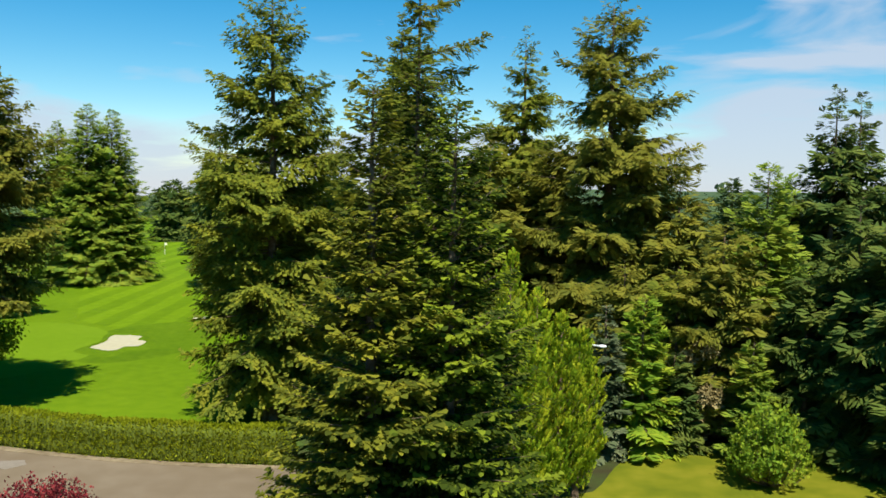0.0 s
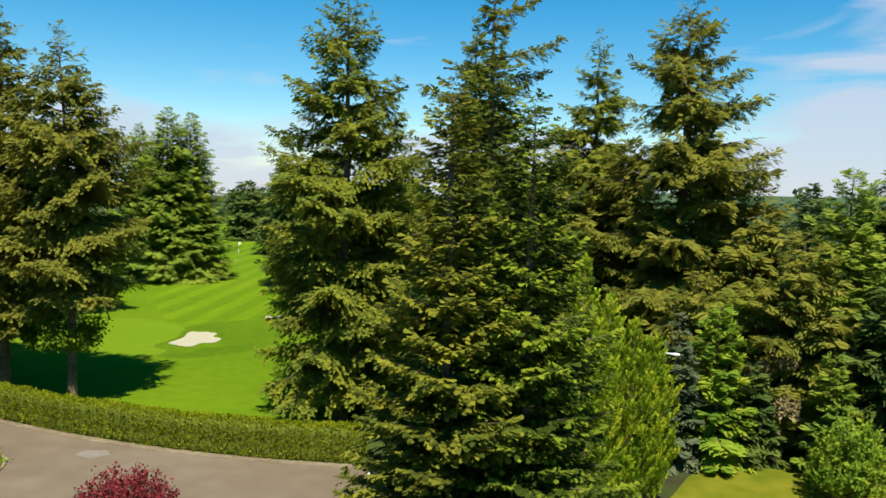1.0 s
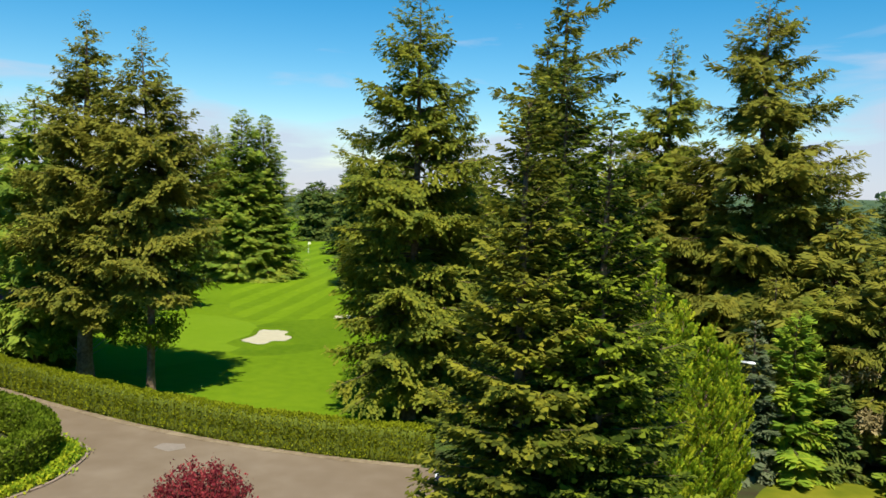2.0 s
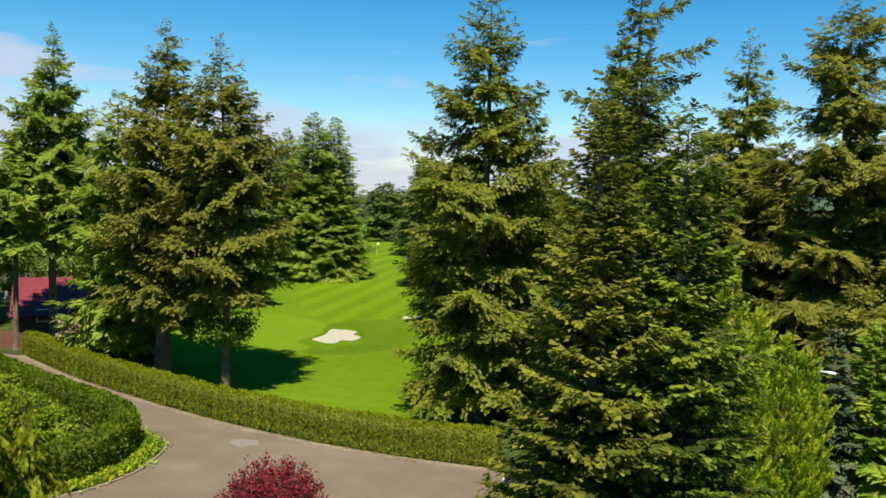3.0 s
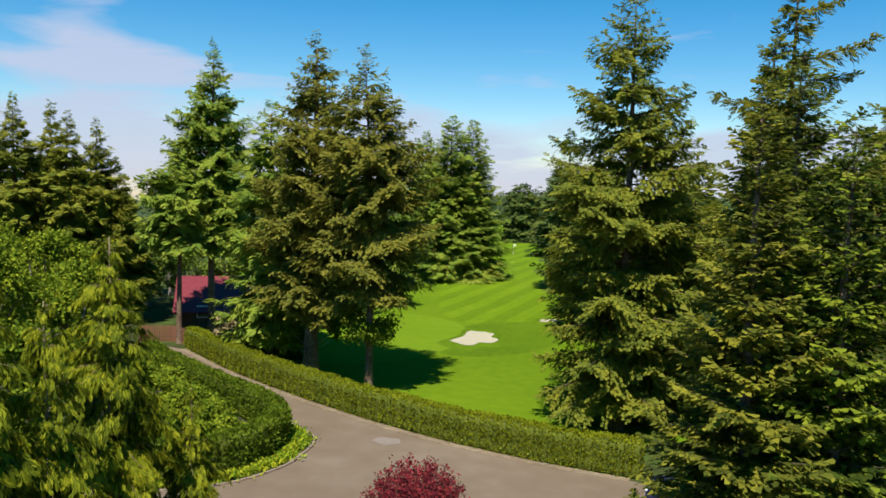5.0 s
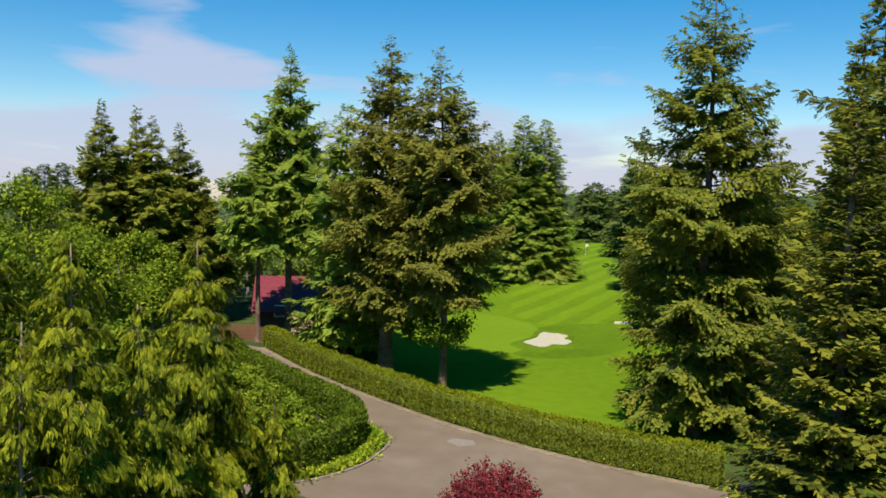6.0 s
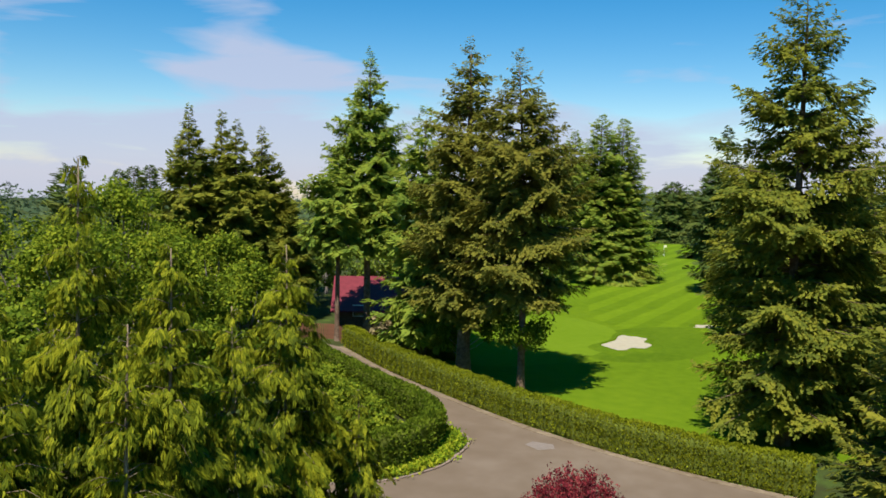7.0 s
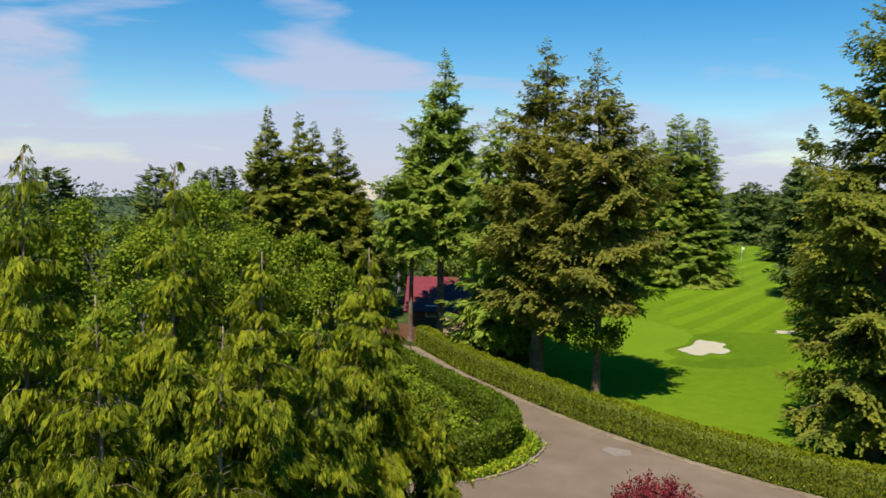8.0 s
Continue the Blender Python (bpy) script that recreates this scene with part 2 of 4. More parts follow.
def scatter(pos, direction, normal, size, aspect=1.0, template=(SPRAY_V, NEEDLE_T)):
    """Corners and triangles of one template laid at every place, along direction, facing normal."""
    tv, tt = template
    d = unit(direction)
    s = unit(np.cross(normal, d))
    u = np.cross(d, s)
    size = np.asarray(size)[:, None, None]
    v = pos[:, None, :] + size * (tv[None, :, 0:1] * d[:, None] + aspect * tv[None, :, 1:2] * s[:, None] + tv[None, :, 2:3] * u[:, None])
    n = len(pos)
    t = tt[None] + (np.arange(n) * len(tv))[:, None, None]
    return v.reshape(-1, 3), t.reshape(-1, 3)


def tube_rows(rings, sides):
    """Corners and quads of a tube through rings of (x, y, z, radius)."""
    verts, faces = [], []
    for x, y, z, r in rings:
        for k in range(sides):
            a = 2 * math.pi * k / sides
            verts.append((x + r * math.cos(a), y + r * math.sin(a), z))
    for i in range(len(rings) - 1):
        for k in range(sides):
            k2 = (k + 1) % sides
            faces.append((i * sides + k, i * sides + k2, (i + 1) * sides + k2, (i + 1) * sides + k))
    faces.append(tuple(range((len(rings) - 1) * sides, len(rings) * sides)))
    return verts, faces


def limb_arrays(p0, p1, p2, r0):
    """Three-sided tapering limbs along three points each, all at once."""
    n = len(p0)
    d = unit(p2 - p0)
    side = unit(np.cross(d, np.array([0.13, 0.21, 1.0])))
    up = np.cross(side, d)
    vs = []
    for p, k in ((p0, 1.0), (p1, 0.65), (p2, 0.15)):
        for a in (0.5, 2.6, 4.7):
            vs.append(p + (r0 * k)[:, None] * (math.cos(a) * side + math.sin(a) * up))
    v = np.stack(vs, 1)
    t = []
    for j in (0, 3):
        for a in range(3):
            b = (a + 1) % 3
            t += [(j + a, j + b, j + 3 + b), (j + a, j + 3 + b, j + 3 + a)]
    t = np.array(t)[None] + (np.arange(n) * 9)[:, None, None]
    return v.reshape(-1, 3), t.reshape(-1, 3)


# profile: share of the full branch length at a share u of the crown's height
PROFILES = {
    "column": lambda u: np.minimum(1, 1.35 * (1 - u) ** 0.75) * 0.95 + 0.05,
    "weep": lambda u: (1 - u) ** 0.8 * 0.96 + 0.04,
}


def conifer(name, x, y, h, r, leaf="doug", shape="doug", n=6000, size=0.55, base=0.06, seed=1, label="", group="", trunk_r=0.0,
            gap=0.0, point=0.82, spread=1.0, levels=0, bark=None, dead_top=0.0, lean=0.0, per=6, odd=()):
    """A conifer: tapered trunk, limbs, and a crown of needle sprays along the limbs."""
    rng = np.random.default_rng(seed)
    tree = empty_at(name, x, y)
    tagged(tree, label, "tree", group)
    tr = trunk_r or 0.011 * h + 0.05
    rings = []
    for i in range(14):
        u = i / 13
        rings.append((lean * u * u * h + 0.05 * math.sin(5 * u + seed), 0.05 * math.cos(4 * u + seed), -0.1 + u * (h * (0.985 if dead_top else 0.95) + 0.1),
                      tr * (1 - u) ** 0.8 * (1.35 if i == 0 else 1.0) + 0.015))
    v, f = tube_rows(rings, 9)
    child("trunk", mesh_from("trunk", v, f, bark or BARK, True), tree)
    levels = levels or max(10, int(h * (2.1 if shape == "fir" else 1.6)))
    nb = levels * per
    u = (np.arange(nb) // per + rng.uniform(-1, 1, nb) * (0.5 if shape == "fir" else 1.6)) / levels
    u = np.where(u > 0.99, rng.uniform(0.9, 0.99, nb), np.abs(u))
    az = (np.arange(nb) % per) * 2 * math.pi / per + (np.arange(nb) // per) * 1.9 + rng.normal(0, 0.35, nb)
    z0 = h * (base + (1 - base) * u)
    rag = {"fir": 0.16, "doug": 0.27, "column": 0.12, "weep": 0.26}[shape]
    full = np.minimum(1, 2 ** point * (1 - u) ** point) * (0.8 + 0.2 * np.minimum(1, 5 * u)) + 0.012 if shape == "doug" else (1 - u) ** point * 0.96 + 0.09 * np.minimum(1, 9 * (1 - u)) if shape == "fir" else PROFILES[shape](u)
    length = r * full * np.clip(rng.normal(1, rag, nb), 0.4, 1.3) * (0.84 if shape == "doug" else 1.0)
    if gap:
        length *= np.where(rng.random(nb) < gap, rng.uniform(0.2, 0.55, nb), 1.0)
    # single long limbs: height on the tree, direction, length
    for k, (zo, ao, lo) in enumerate(odd):
        z0[k], az[k], length[k], u[k] = zo, radians(ao), lo, zo / h
    out = np.stack([np.cos(az), np.sin(az), np.zeros(nb)], 1)
    if shape == "fir":
        rise, sag = 0.12 + 0.55 * u, -0.34 + 0.2 * u
    elif shape == "doug":
        rise, sag = -0.02 + 0.45 * u ** 1.3 + rng.normal(0, 0.12, nb), -0.3 + 0.16 * u
    elif shape == "column":
        rise, sag = 1.2 + 0 * u, 0.3 + 0 * u
    else:
        rise, sag = 0.35 + 0.4 * u, -0.75 + 0.35 * u
    root = np.stack([lean * (z0 / h) ** 2 * h + 0 * u, 0 * u, z0], 1)

    def curve(s, i):
        L = length[i][:, None]
        s_ = s[:, None]
        zz = rise[i][:, None] * s_ + sag[i][:, None] * s_ * s_ * 1.3
        if shape in ("fir", "doug"):
            zz = zz + 0.22 * s_ ** 4
        return root[i] + L * (out[i] * s_ + np.array([0, 0, 1.0]) * zz)

    idx = np.arange(nb)
    v, t = limb_arrays(root, curve(np.full(nb, 0.5), idx), curve(np.full(nb, 0.93), idx), np.clip(0.012 * length + 0.006, 0.008, 0.12))
    tagged(child("branchwork", tri_mesh("branchwork", v, t, bark or BARK), tree), kind="stuff")
    n = int(n * 0.62) if n < 8000 else n
    live = length * (0.35 + 0.65 * (u < 1 - dead_top))
    up = np.array([0, 0, 1.0])
    side = np.stack([-np.sin(az), np.cos(az), np.zeros(nb)], 1)
    step = 0.55 * size
    if shape in ("fir", "doug"):
        # flat boughs: side twigs in two rows along each limb, needle sprays along each twig
        bare = 0.06 if shape == "fir" else 0.16
        want = np.sum(live * live) * 2 * 0.24 * spread / step + np.sum(live)
        ds = max(0.05, want / n)
        m = np.maximum(2, np.ceil(live / ds)).astype(int)
        i = np.repeat(np.arange(nb), m * 2)
        j = np.concatenate([np.arange(k * 2) for k in m])
        sg = np.where(j % 2 == 0, 1.0, -1.0)
        s = bare + (1 - bare) * (j // 2 + rng.uniform(0.1, 0.9, len(j))) / m[i]
        ln = length[i] * ((0.4 if shape == "fir" else 0.46) * (1 - s) ** 0.75 + 0.05) * spread * rng.uniform(0.6, 1.15, len(j)) * (rng.random(len(j)) > 0.08)
        cnt = np.maximum(1, np.ceil(ln / step)).astype(int)
        tw = np.repeat(np.arange(len(j)), cnt)
        q = (np.concatenate([np.arange(k) for k in cnt]) + rng.uniform(0, 0.5, len(tw))) / cnt[tw]
        i, s, sg, ln = i[tw], s[tw], sg[tw], ln[tw]
        fwd = unit(curve(np.minimum(s + 0.05, 1.05), i) - curve(s, i))
        tdir = fwd * 0.62 + side[i] * (0.8 * sg)[:, None]
        hang = (0.3 if shape == "fir" else 0.55) * rng.uniform(0.7, 1.3, len(tw))
        wob = rng.normal(0, 0.1, nb)[i] * ln
        pos = curve(s, i) + tdir * (q * ln)[:, None] - up * (hang * q * q * ln)[:, None] + up * (wob * q)[:, None] + rng.normal(0, 0.035 if shape == "fir" else 0.07, (len(tw), 3)) * min(1.0, size * 2.5)
        d = tdir - up * (1.3 * hang * q + 0.05)[:, None] + rng.normal(0, 0.14 if shape == "fir" else 0.22, (len(tw), 3))
        nor = up * (1.0 if shape == "fir" else 0.85) + out[i] * 0.45 + rng.normal(0, 0.16 if shape == "fir" else 0.26, (len(tw), 3))
        asp, lush = 0.85, 0.3 if shape == "fir" and n > 30000 else 0.0
        sz = size * rng.uniform(0.7, 1.25, len(tw)) * (0.35 + lush + (0.65 - lush) * np.clip(length[i] / (0.5 * r + 0.1), 0, 1) ** 0.8) * (1.1 - 0.3 * q)
        plain = n < 15000 or size > 0.45
        v, t = scatter(pos, d, nor, sz * (1.35 if plain else 1.25), asp, (TWIG_V, TWIG_T) if plain else (SPRAY_V, NEEDLE_T))
    elif shape == "column":
        w = live ** 1.5 + 0.1 * r ** 1.5
        i = rng.choice(nb, n, p=w / w.sum())
        s = 0.1 + 0.9 * rng.random(n) ** 0.62
        pos = curve(s, i) + side[i] * (rng.uniform(-1, 1, n) * (0.4 * length[i] * (1.1 - s) + 0.08))[:, None]
        v, t = scatter(pos, up + out[i] * 0.35 + rng.normal(0, 0.25, (n, 3)), out[i] + rng.normal(0, 0.5, (n, 3)), size * rng.uniform(0.6, 1.3, n), 0.8)
    else:
        # hanging strands: three sprays one below the other
        k = n // 3
        w = live ** 1.6 + 0.06 * r ** 1.6
        i = rng.choice(nb, k, p=w / w.sum())
        s = rng.random(k) ** 0.6
        half = length[i] * (0.1 + 0.3 * (1 - s)) + 0.05
        cell = 0.16
        lat = cell * (np.round(rng.uniform(-1, 1, k) * half / cell) + rng.normal(0, 0.15, k))
        a0 = curve(s, i) + side[i] * lat[:, None]
        face = out[i] * 0.9 + up * 0.3 + rng.normal(0, 0.4, (k, 3))
        way = -up * rng.uniform(0.6, 1.0, k)[:, None] + out[i] * rng.uniform(0.0, 0.7, k)[:, None] + side[i] * rng.normal(0, 0.3, k)[:, None]
        grow = np.clip(0.45 + 0.35 * length[i], 0.4, 1.0) * rng.uniform(0.7, 1.3, k)
        ps, dd, nn, zz_ = [], [], [], []
        for c in range(3):
            bend = way + (-0.22 * c) * out[i] * rng.uniform(0, 1, k)[:, None]
            ps.append(a0 + way * (c * 0.6 * size * grow)[:, None])
            dd.append(bend + rng.normal(0, 0.14, (k, 3)))
            nn.append(face + rng.normal(0, 0.15, (k, 3)))
            zz_.append(size * grow * rng.uniform(0.8, 1.2, k) * (1.15 - 0.16 * c))
        v, t = scatter(np.concatenate(ps), np.concatenate(dd), np.concatenate(nn), np.concatenate(zz_), 0.55, (TWIG_V, TWIG_T))
    child("crown", tri_mesh("crown", v, t, LEAF[leaf]), tree)
    return tree


def broadleaf(name, x, y, h, r, leaf="maple", n=5000, size=0.3, base=0.2, seed=1, label="", group="", clumps=26, category="tree", upright=0.0):
    """A leafy tree or bush: trunk, limbs to clumps, and leaves on the clumps' outsides."""
    rng = np.random.default_rng(seed)
    tree = empty_at(name, x, y)
    tagged(tree, label, category, group)
    top = h * (base + 0.35)
    v, f = tube_rows([(0.03 * math.sin(k), 0.03 * math.cos(k), -0.05 + top * k / 5, (0.02 * h + 0.03) * (1 - 0.13 * k)) for k in range(6)], 8)
    child("trunk", mesh_from("trunk", v, f, BARK_GREY, True), tree)
    a = rng.uniform(0, 2 * math.pi, clumps)
    q = rng.random(clumps)
    zz = base + (1 - base) * (0.12 + 0.80 * q)
    prof = np.sqrt(np.clip(1 - (2 * (0.1 + 0.86 * q) - 0.9) ** 2 * 0.8, 0.05, 1))
    rad = r * prof * np.sqrt(rng.uniform(0.1, 1, clumps)) * rng.uniform(0.7, 1.0, clumps)
    c = np.stack([rad * np.cos(a), rad * np.sin(a), h * zz], 1)
    cr = r * rng.uniform(0.12, 0.27, clumps)
    p0 = np.stack([0 * a, 0 * a, h * (base * 0.8 + 0.3 * q * (1 - base))], 1)
    mid = 0.5 * (p0 + c) + rng.normal(0, 0.05 * r, (clumps, 3))
    v, t = limb_arrays(p0, mid, c, np.full(clumps, 0.006 * h + 0.008))
    tagged(child("branchwork", tri_mesh("branchwork", v, t, BARK_GREY), tree), kind="stuff")
    k = rng.choice(clumps, n, p=cr ** 2 / (cr ** 2).sum())
    dirs = unit(rng.normal(0, 1, (n, 3)) + np.array([0, 0, 0.25]))
    pos = c[k] + dirs * (cr[k] * rng.uniform(0.3, 1.25, n))[:, None] * np.array([1, 1, 0.8])
    pos[:, 2] = np.maximum(pos[:, 2], 0.08)
    d = rng.normal(0, 0.6, (n, 3)) + dirs * 0.4 + np.array([0, 0, -0.2 + upright])
    nor = dirs + np.array([0, 0, 0.6]) + rng.normal(0, 0.45, (n, 3))
    v, t = scatter(pos, d, nor, size * rng.uniform(0.6, 1.3, n), 1.0 if not upright else 0.6, (LEAF_V, LEAF_T))
    child("crown", tri_mesh("crown", v, t, LEAF[leaf]), tree)
    return tree


def shoot_bush(name, x, y, h, r, leaf, shoots, per, size, seed, label, category="bush", steep=0.9):
    """A bush of upright shoots with small leaves along their outer ends."""
    rng = np.random.default_rng(seed)
    thing = empty_at(name, x, y)
    tagged(thing, label, category)
    a = rng.uniform(0, 2 * math.pi, shoots)
    q = np.sqrt(rng.random(shoots))
    tip = np.stack([r * q * np.cos(a), r * q * np.sin(a), h * (np.sqrt(np.clip(1 - steep * q ** 2, 0.02, 1)) * rng.uniform(0.72, 1.08, shoots))], 1)
    root = np.stack([0.12 * r * q * np.cos(a), 0.12 * r * q * np.sin(a), 0 * a - 0.03], 1)
    mid = 0.5 * (root + tip) + np.stack([0.12 * r * np.cos(a), 0.12 * r * np.sin(a), -0.05 * h + 0 * a], 1)
    v, t = limb_arrays(root, mid, tip, np.full(shoots, 0.02))
    tagged(child("branchwork", tri_mesh("branchwork", v, t, BARK), thing), kind="stuff")
    i = rng.integers(0, shoots, shoots * per)
    n = len(i)
    s = (0.3 + 0.72 * rng.random(n) ** 0.6)[:, None]
    pos = (1 - s) ** 2 * root[i] + 2 * s * (1 - s) * mid[i] + s * s * tip[i] + rng.normal(0, 0.035 * r, (n, 3))
    pos[:, 2] = np.maximum(pos[:, 2], 0.05)
    d = unit(tip[i] - mid[i]) * 0.7 + rng.normal(0, 0.6, (n, 3))
    nor = rng.normal(0, 0.6, (n, 3)) + unit(tip[i] - np.array([0, 0, 0.4 * h])) + np.array([0, 0, 0.4])
    v, t = scatter(pos, d, nor, size * rng.uniform(0.5, 1.3, n), 0.9, (LEAF_V, LEAF_T))
    child("crown", tri_mesh("crown", v, t, LEAF[leaf]), thing)
    return thing


# ---- ground ----
def flat(name, outline, z, material, label, category="", kind="structure"):
    bm = bmesh.new()
    bm.faces.new([bm.verts.new((x, y, z)) for x, y in outline])
    bmesh.ops.triangulate(bm, faces=bm.faces)
    bmesh.ops.recalc_face_normals(bm, faces=bm.faces)
    for fc in bm.faces:
        if fc.normal.z < 0:
            fc.normal_flip()
    me = bpy.data.meshes.new(name)
    bm.to_mesh(me)
    bm.free()
    me.materials.append(material)
    return tagged(new(name, me), label, category, "", kind)


def smooth_line(pts, step=0.5, closed=False):
    """Evenly spaced points on a rounded curve through pts."""
    p = np.array(pts, dtype=float)
    n = len(p)
    res = []
    for i in range(n if closed else n - 1):
        if closed:
            a, b, c, d = p[(i - 1) % n], p[i], p[(i + 1) % n], p[(i + 2) % n]
        else:
            a, b, c, d = p[max(i - 1, 0)], p[i], p[i + 1], p[min(i + 2, n - 1)]
        m = max(2, int(np.linalg.norm(c - b) / step))
        for k in range(m):
            t = k / m
            res.append(0.5 * ((2 * b) + (c - a) * t + (2 * a - 5 * b + 4 * c - d) * t * t + (3 * b - a - 3 * c + d) * t ** 3))
    if not closed:
        res.append(p[-1])
    return np.array(res)


def offset_line(line, dist):
    d = np.gradient(line, axis=0)
    d = d / np.linalg.norm(d, axis=1, keepdims=True)
    return line + dist * np.stack([-d[:, 1], d[:, 0]], 1)


HEDGE_LINE = [(-44.5, 49.6), (-41.0, 47.6), (-36.6, 45.2), (-30.6, 42.5), (-25.2, 40.4), (-20.9, 39.0), (-16.8, 38.0), (-13.6, 37.5), (-10.5, 37.2), (-7.2, 37.1)]
BED_LINE = [(-43.5, 46.0), (-39.6, 43.6), (-36.4, 41.9), (-33.0, 40.3), (-29.3, 38.6), (-26.2, 37.2), (-24.4, 36.3), (-23.1, 35.2), (-22.5, 33.2), (-22.3, 30.8), (-23.4, 27.8), (-26.5, 25.2), (-31.0, 23.4)]
road_n = smooth_line(HEDGE_LINE, 0.6)
road_s = smooth_line(BED_LINE, 0.4)

def far_drop(x, y):
    """The land falls gently away beyond the course, most to the west."""
    d, a = math.hypot(x, y), math.atan2(x, y)
    k = 0.006 + 0.02 * min(1.0, max(0.0, (-0.3 - a) / 0.4)) if a < -0.1 else 0.0
    return -0.03 - k * max(0.0, d - 240)


def ground_sheet():
    """One sheet to the horizon."""
    n, rings = 96, (0.0, 40, 100, 180, 240, 300, 400, 600, 900, 1400, 2400)
    verts = [(0, 0, -0.03)]
    for d in rings[1:]:
        for i in range(n):
            a = 2 * math.pi * i / n - math.pi
            x, y = d * math.sin(a), d * math.cos(a)
            verts.append((x, y, far_drop(x, y)))
    faces = [(0, 1 + (i + 1) % n, 1 + i) for i in range(n)]
    for r in range(len(rings) - 2):
        for i in range(n):
            i2 = (i + 1) % n
            faces.append((1 + r * n + i, 1 + r * n + i2, 1 + (r + 1) * n + i2, 1 + (r + 1) * n + i))
    tagged(new("ground", mesh_from("ground", verts, faces, EARTH)), "dark mossy earth under the trees", "ground", "", "structure")


ground_sheet()
flat("golf_course_grass", [(-49, 72), (-44, 55), *[tuple(p) for p in offset_line(road_n, 0.3)], (-7.4, 43), (0, 49), (12, 53), (22, 62), (40, 300), (-160, 300), (-140, 170), (-75, 95)], -0.015, ROUGH,
     "bright green mown golf course grass", "lawn")
fair = smooth_line([(-33.5, 76), (-25, 74), (-19.5, 82), (-25, 110), (-42, 165), (-58, 236), (-80, 236), (-70, 185), (-58, 140), (-46, 105)], 3, True)
flat("fairway", [tuple(p) for p in fair], -0.009, FAIRWAY, "fairway mown in light and dark bands", "fairway")
apron = smooth_line([(-39, 74), (-31.0, 73.0), (-27.2, 66), (-26.8, 58), (-29.5, 52.5), (-33, 50.8), (-40, 52)], 1, True)
flat("putting_green", [tuple(p) for p in apron], -0.004, APRON, "paler close-cut green beside the sand bunker", "putting green")
flat("road", [*[tuple(p) for p in road_n], (-3, 36.6), (-2.5, 33), (-5.5, 25), (-9, 17), (-14, 14), (-23, 22.5), *[tuple(p) for p in road_s[::-1]], (-48, 50)], -0.018, ASPHALT,
     "worn grey-brown asphalt road beside a clipped hedge", "road")
patch = flat("asphalt_repair", [(-20.6, 36.6), (-19.6, 36.2), (-19.0, 36.9), (-19.4, 37.5), (-20.5, 37.3)], -0.011, PATCH, "pale repair patch in the road", "road patch")
rough_ring = smooth_line([(-30.2, 66), (-28.6, 61.5), (-25.4, 58.5), (-21.6, 60.5), (-19.5, 66), (-20.5, 73), (-24.2, 77), (-28.6, 73.5)], 1, True)
flat("bunker_rough", [tuple(p) for p in rough_ring], -0.006, LONG, "longer darker grass round the bunker", "rough")
lawn = smooth_line([(4.5, 33.5), (6.8, 34.8), (9.0, 38.9), (11.5, 39.8), (13.9, 42.0), (17.0, 43), (21, 41), (24, 34), (22, 24), (8, 24), (4, 29)], 1, True)
flat("mossy_lawn", [tuple(p) for p in lawn], -0.02, MOSS, "sunlit yellow-green mossy lawn in front of the trees", "lawn")


def ribbon(name, line, w0, w1, z0, z1, material, label, category):
    """A raised strip along a line, from w0 to w1 beside it."""
    a, b = offset_line(line, w0), offset_line(line, w1)
    n = len(line)
    rng = np.random.default_rng(5)
    a = a + rng.normal(0, 0.03, a.shape)
    verts = [(*p, z0) for p in a] + [(*p, z1) for p in a] + [(*p, z1) for p in b] + [(*p, z0) for p in b]
    faces = []
    for i in range(n - 1):
        for k in range(3):
            faces.append((k * n + i, k * n + i + 1, (k + 1) * n + i + 1, (k + 1) * n + i))
    me = mesh_from(name, verts, faces, material)
    return tagged(new(name, me), label, category, "", "structure")


ribbon("verge", road_n, -0.22, 0.28, -0.03, 0.0, VERGE, "sandy strip along the foot of the hedge", "verge")
ribbon("kerb", road_s, -0.13, 0.02, -0.03, 0.06, KERB, "low concrete kerb round the planted bed", "kerb")


# ---- sand bunkers ----
def bunker(x, y, rx, ry, turn, seed, label):
    """A sand bunker: pale sand in a hollow with a ragged grass lip."""
    rng = np.random.default_rng(seed)
    thing = empty_at("bunker", x, y, 0, turn)
    tagged(thing, label, "sand bunker")
    n = 40
    ang = np.arange(n) * 2 * math.pi / n
    wob = 1 + 0.13 * np.sin(3 * ang + seed) + 0.13 * np.sin(5 * ang + 1.3 * seed) + 0.05 * np.sin(9 * ang) + rng.normal(0, 0.025, n)
    verts, faces = [], []
    for k, z in ((1.0, 0.05), (0.85, 0.02), (0.4, 0.015)):
        for i in range(n):
            verts.append((rx * k * wob[i] * math.cos(ang[i]), ry * k * wob[i] * math.sin(ang[i]), z))
    for j in range(2):
        for i in range(n):
            i2 = (i + 1) % n
            faces.append((j * n + i, j * n + i2, (j + 1) * n + i2, (j + 1) * n + i))
    faces.append(tuple(range(2 * n, 3 * n)))
    child("sand", mesh_from("sand", verts, faces, SAND), thing)
    verts, faces = [], []
    for k, z in ((1.0, 0.02), (1.02, 0.16), (1.14, 0.13), (1.5, -0.02)):
        for i in range(n):
            verts.append((rx * k * wob[i] * math.cos(ang[i]), ry * k * wob[i] * math.sin(ang[i]), z))
    for j in range(3):
        for i in range(n):
            i2 = (i + 1) % n
            faces.append((j * n + i, (j + 1) * n + i, (j + 1) * n + i2, j * n + i2))
    child("grass_lip", mesh_from("grass_lip", verts, faces, LONG, True), thing, "darker uncut grass lip")
    return thing


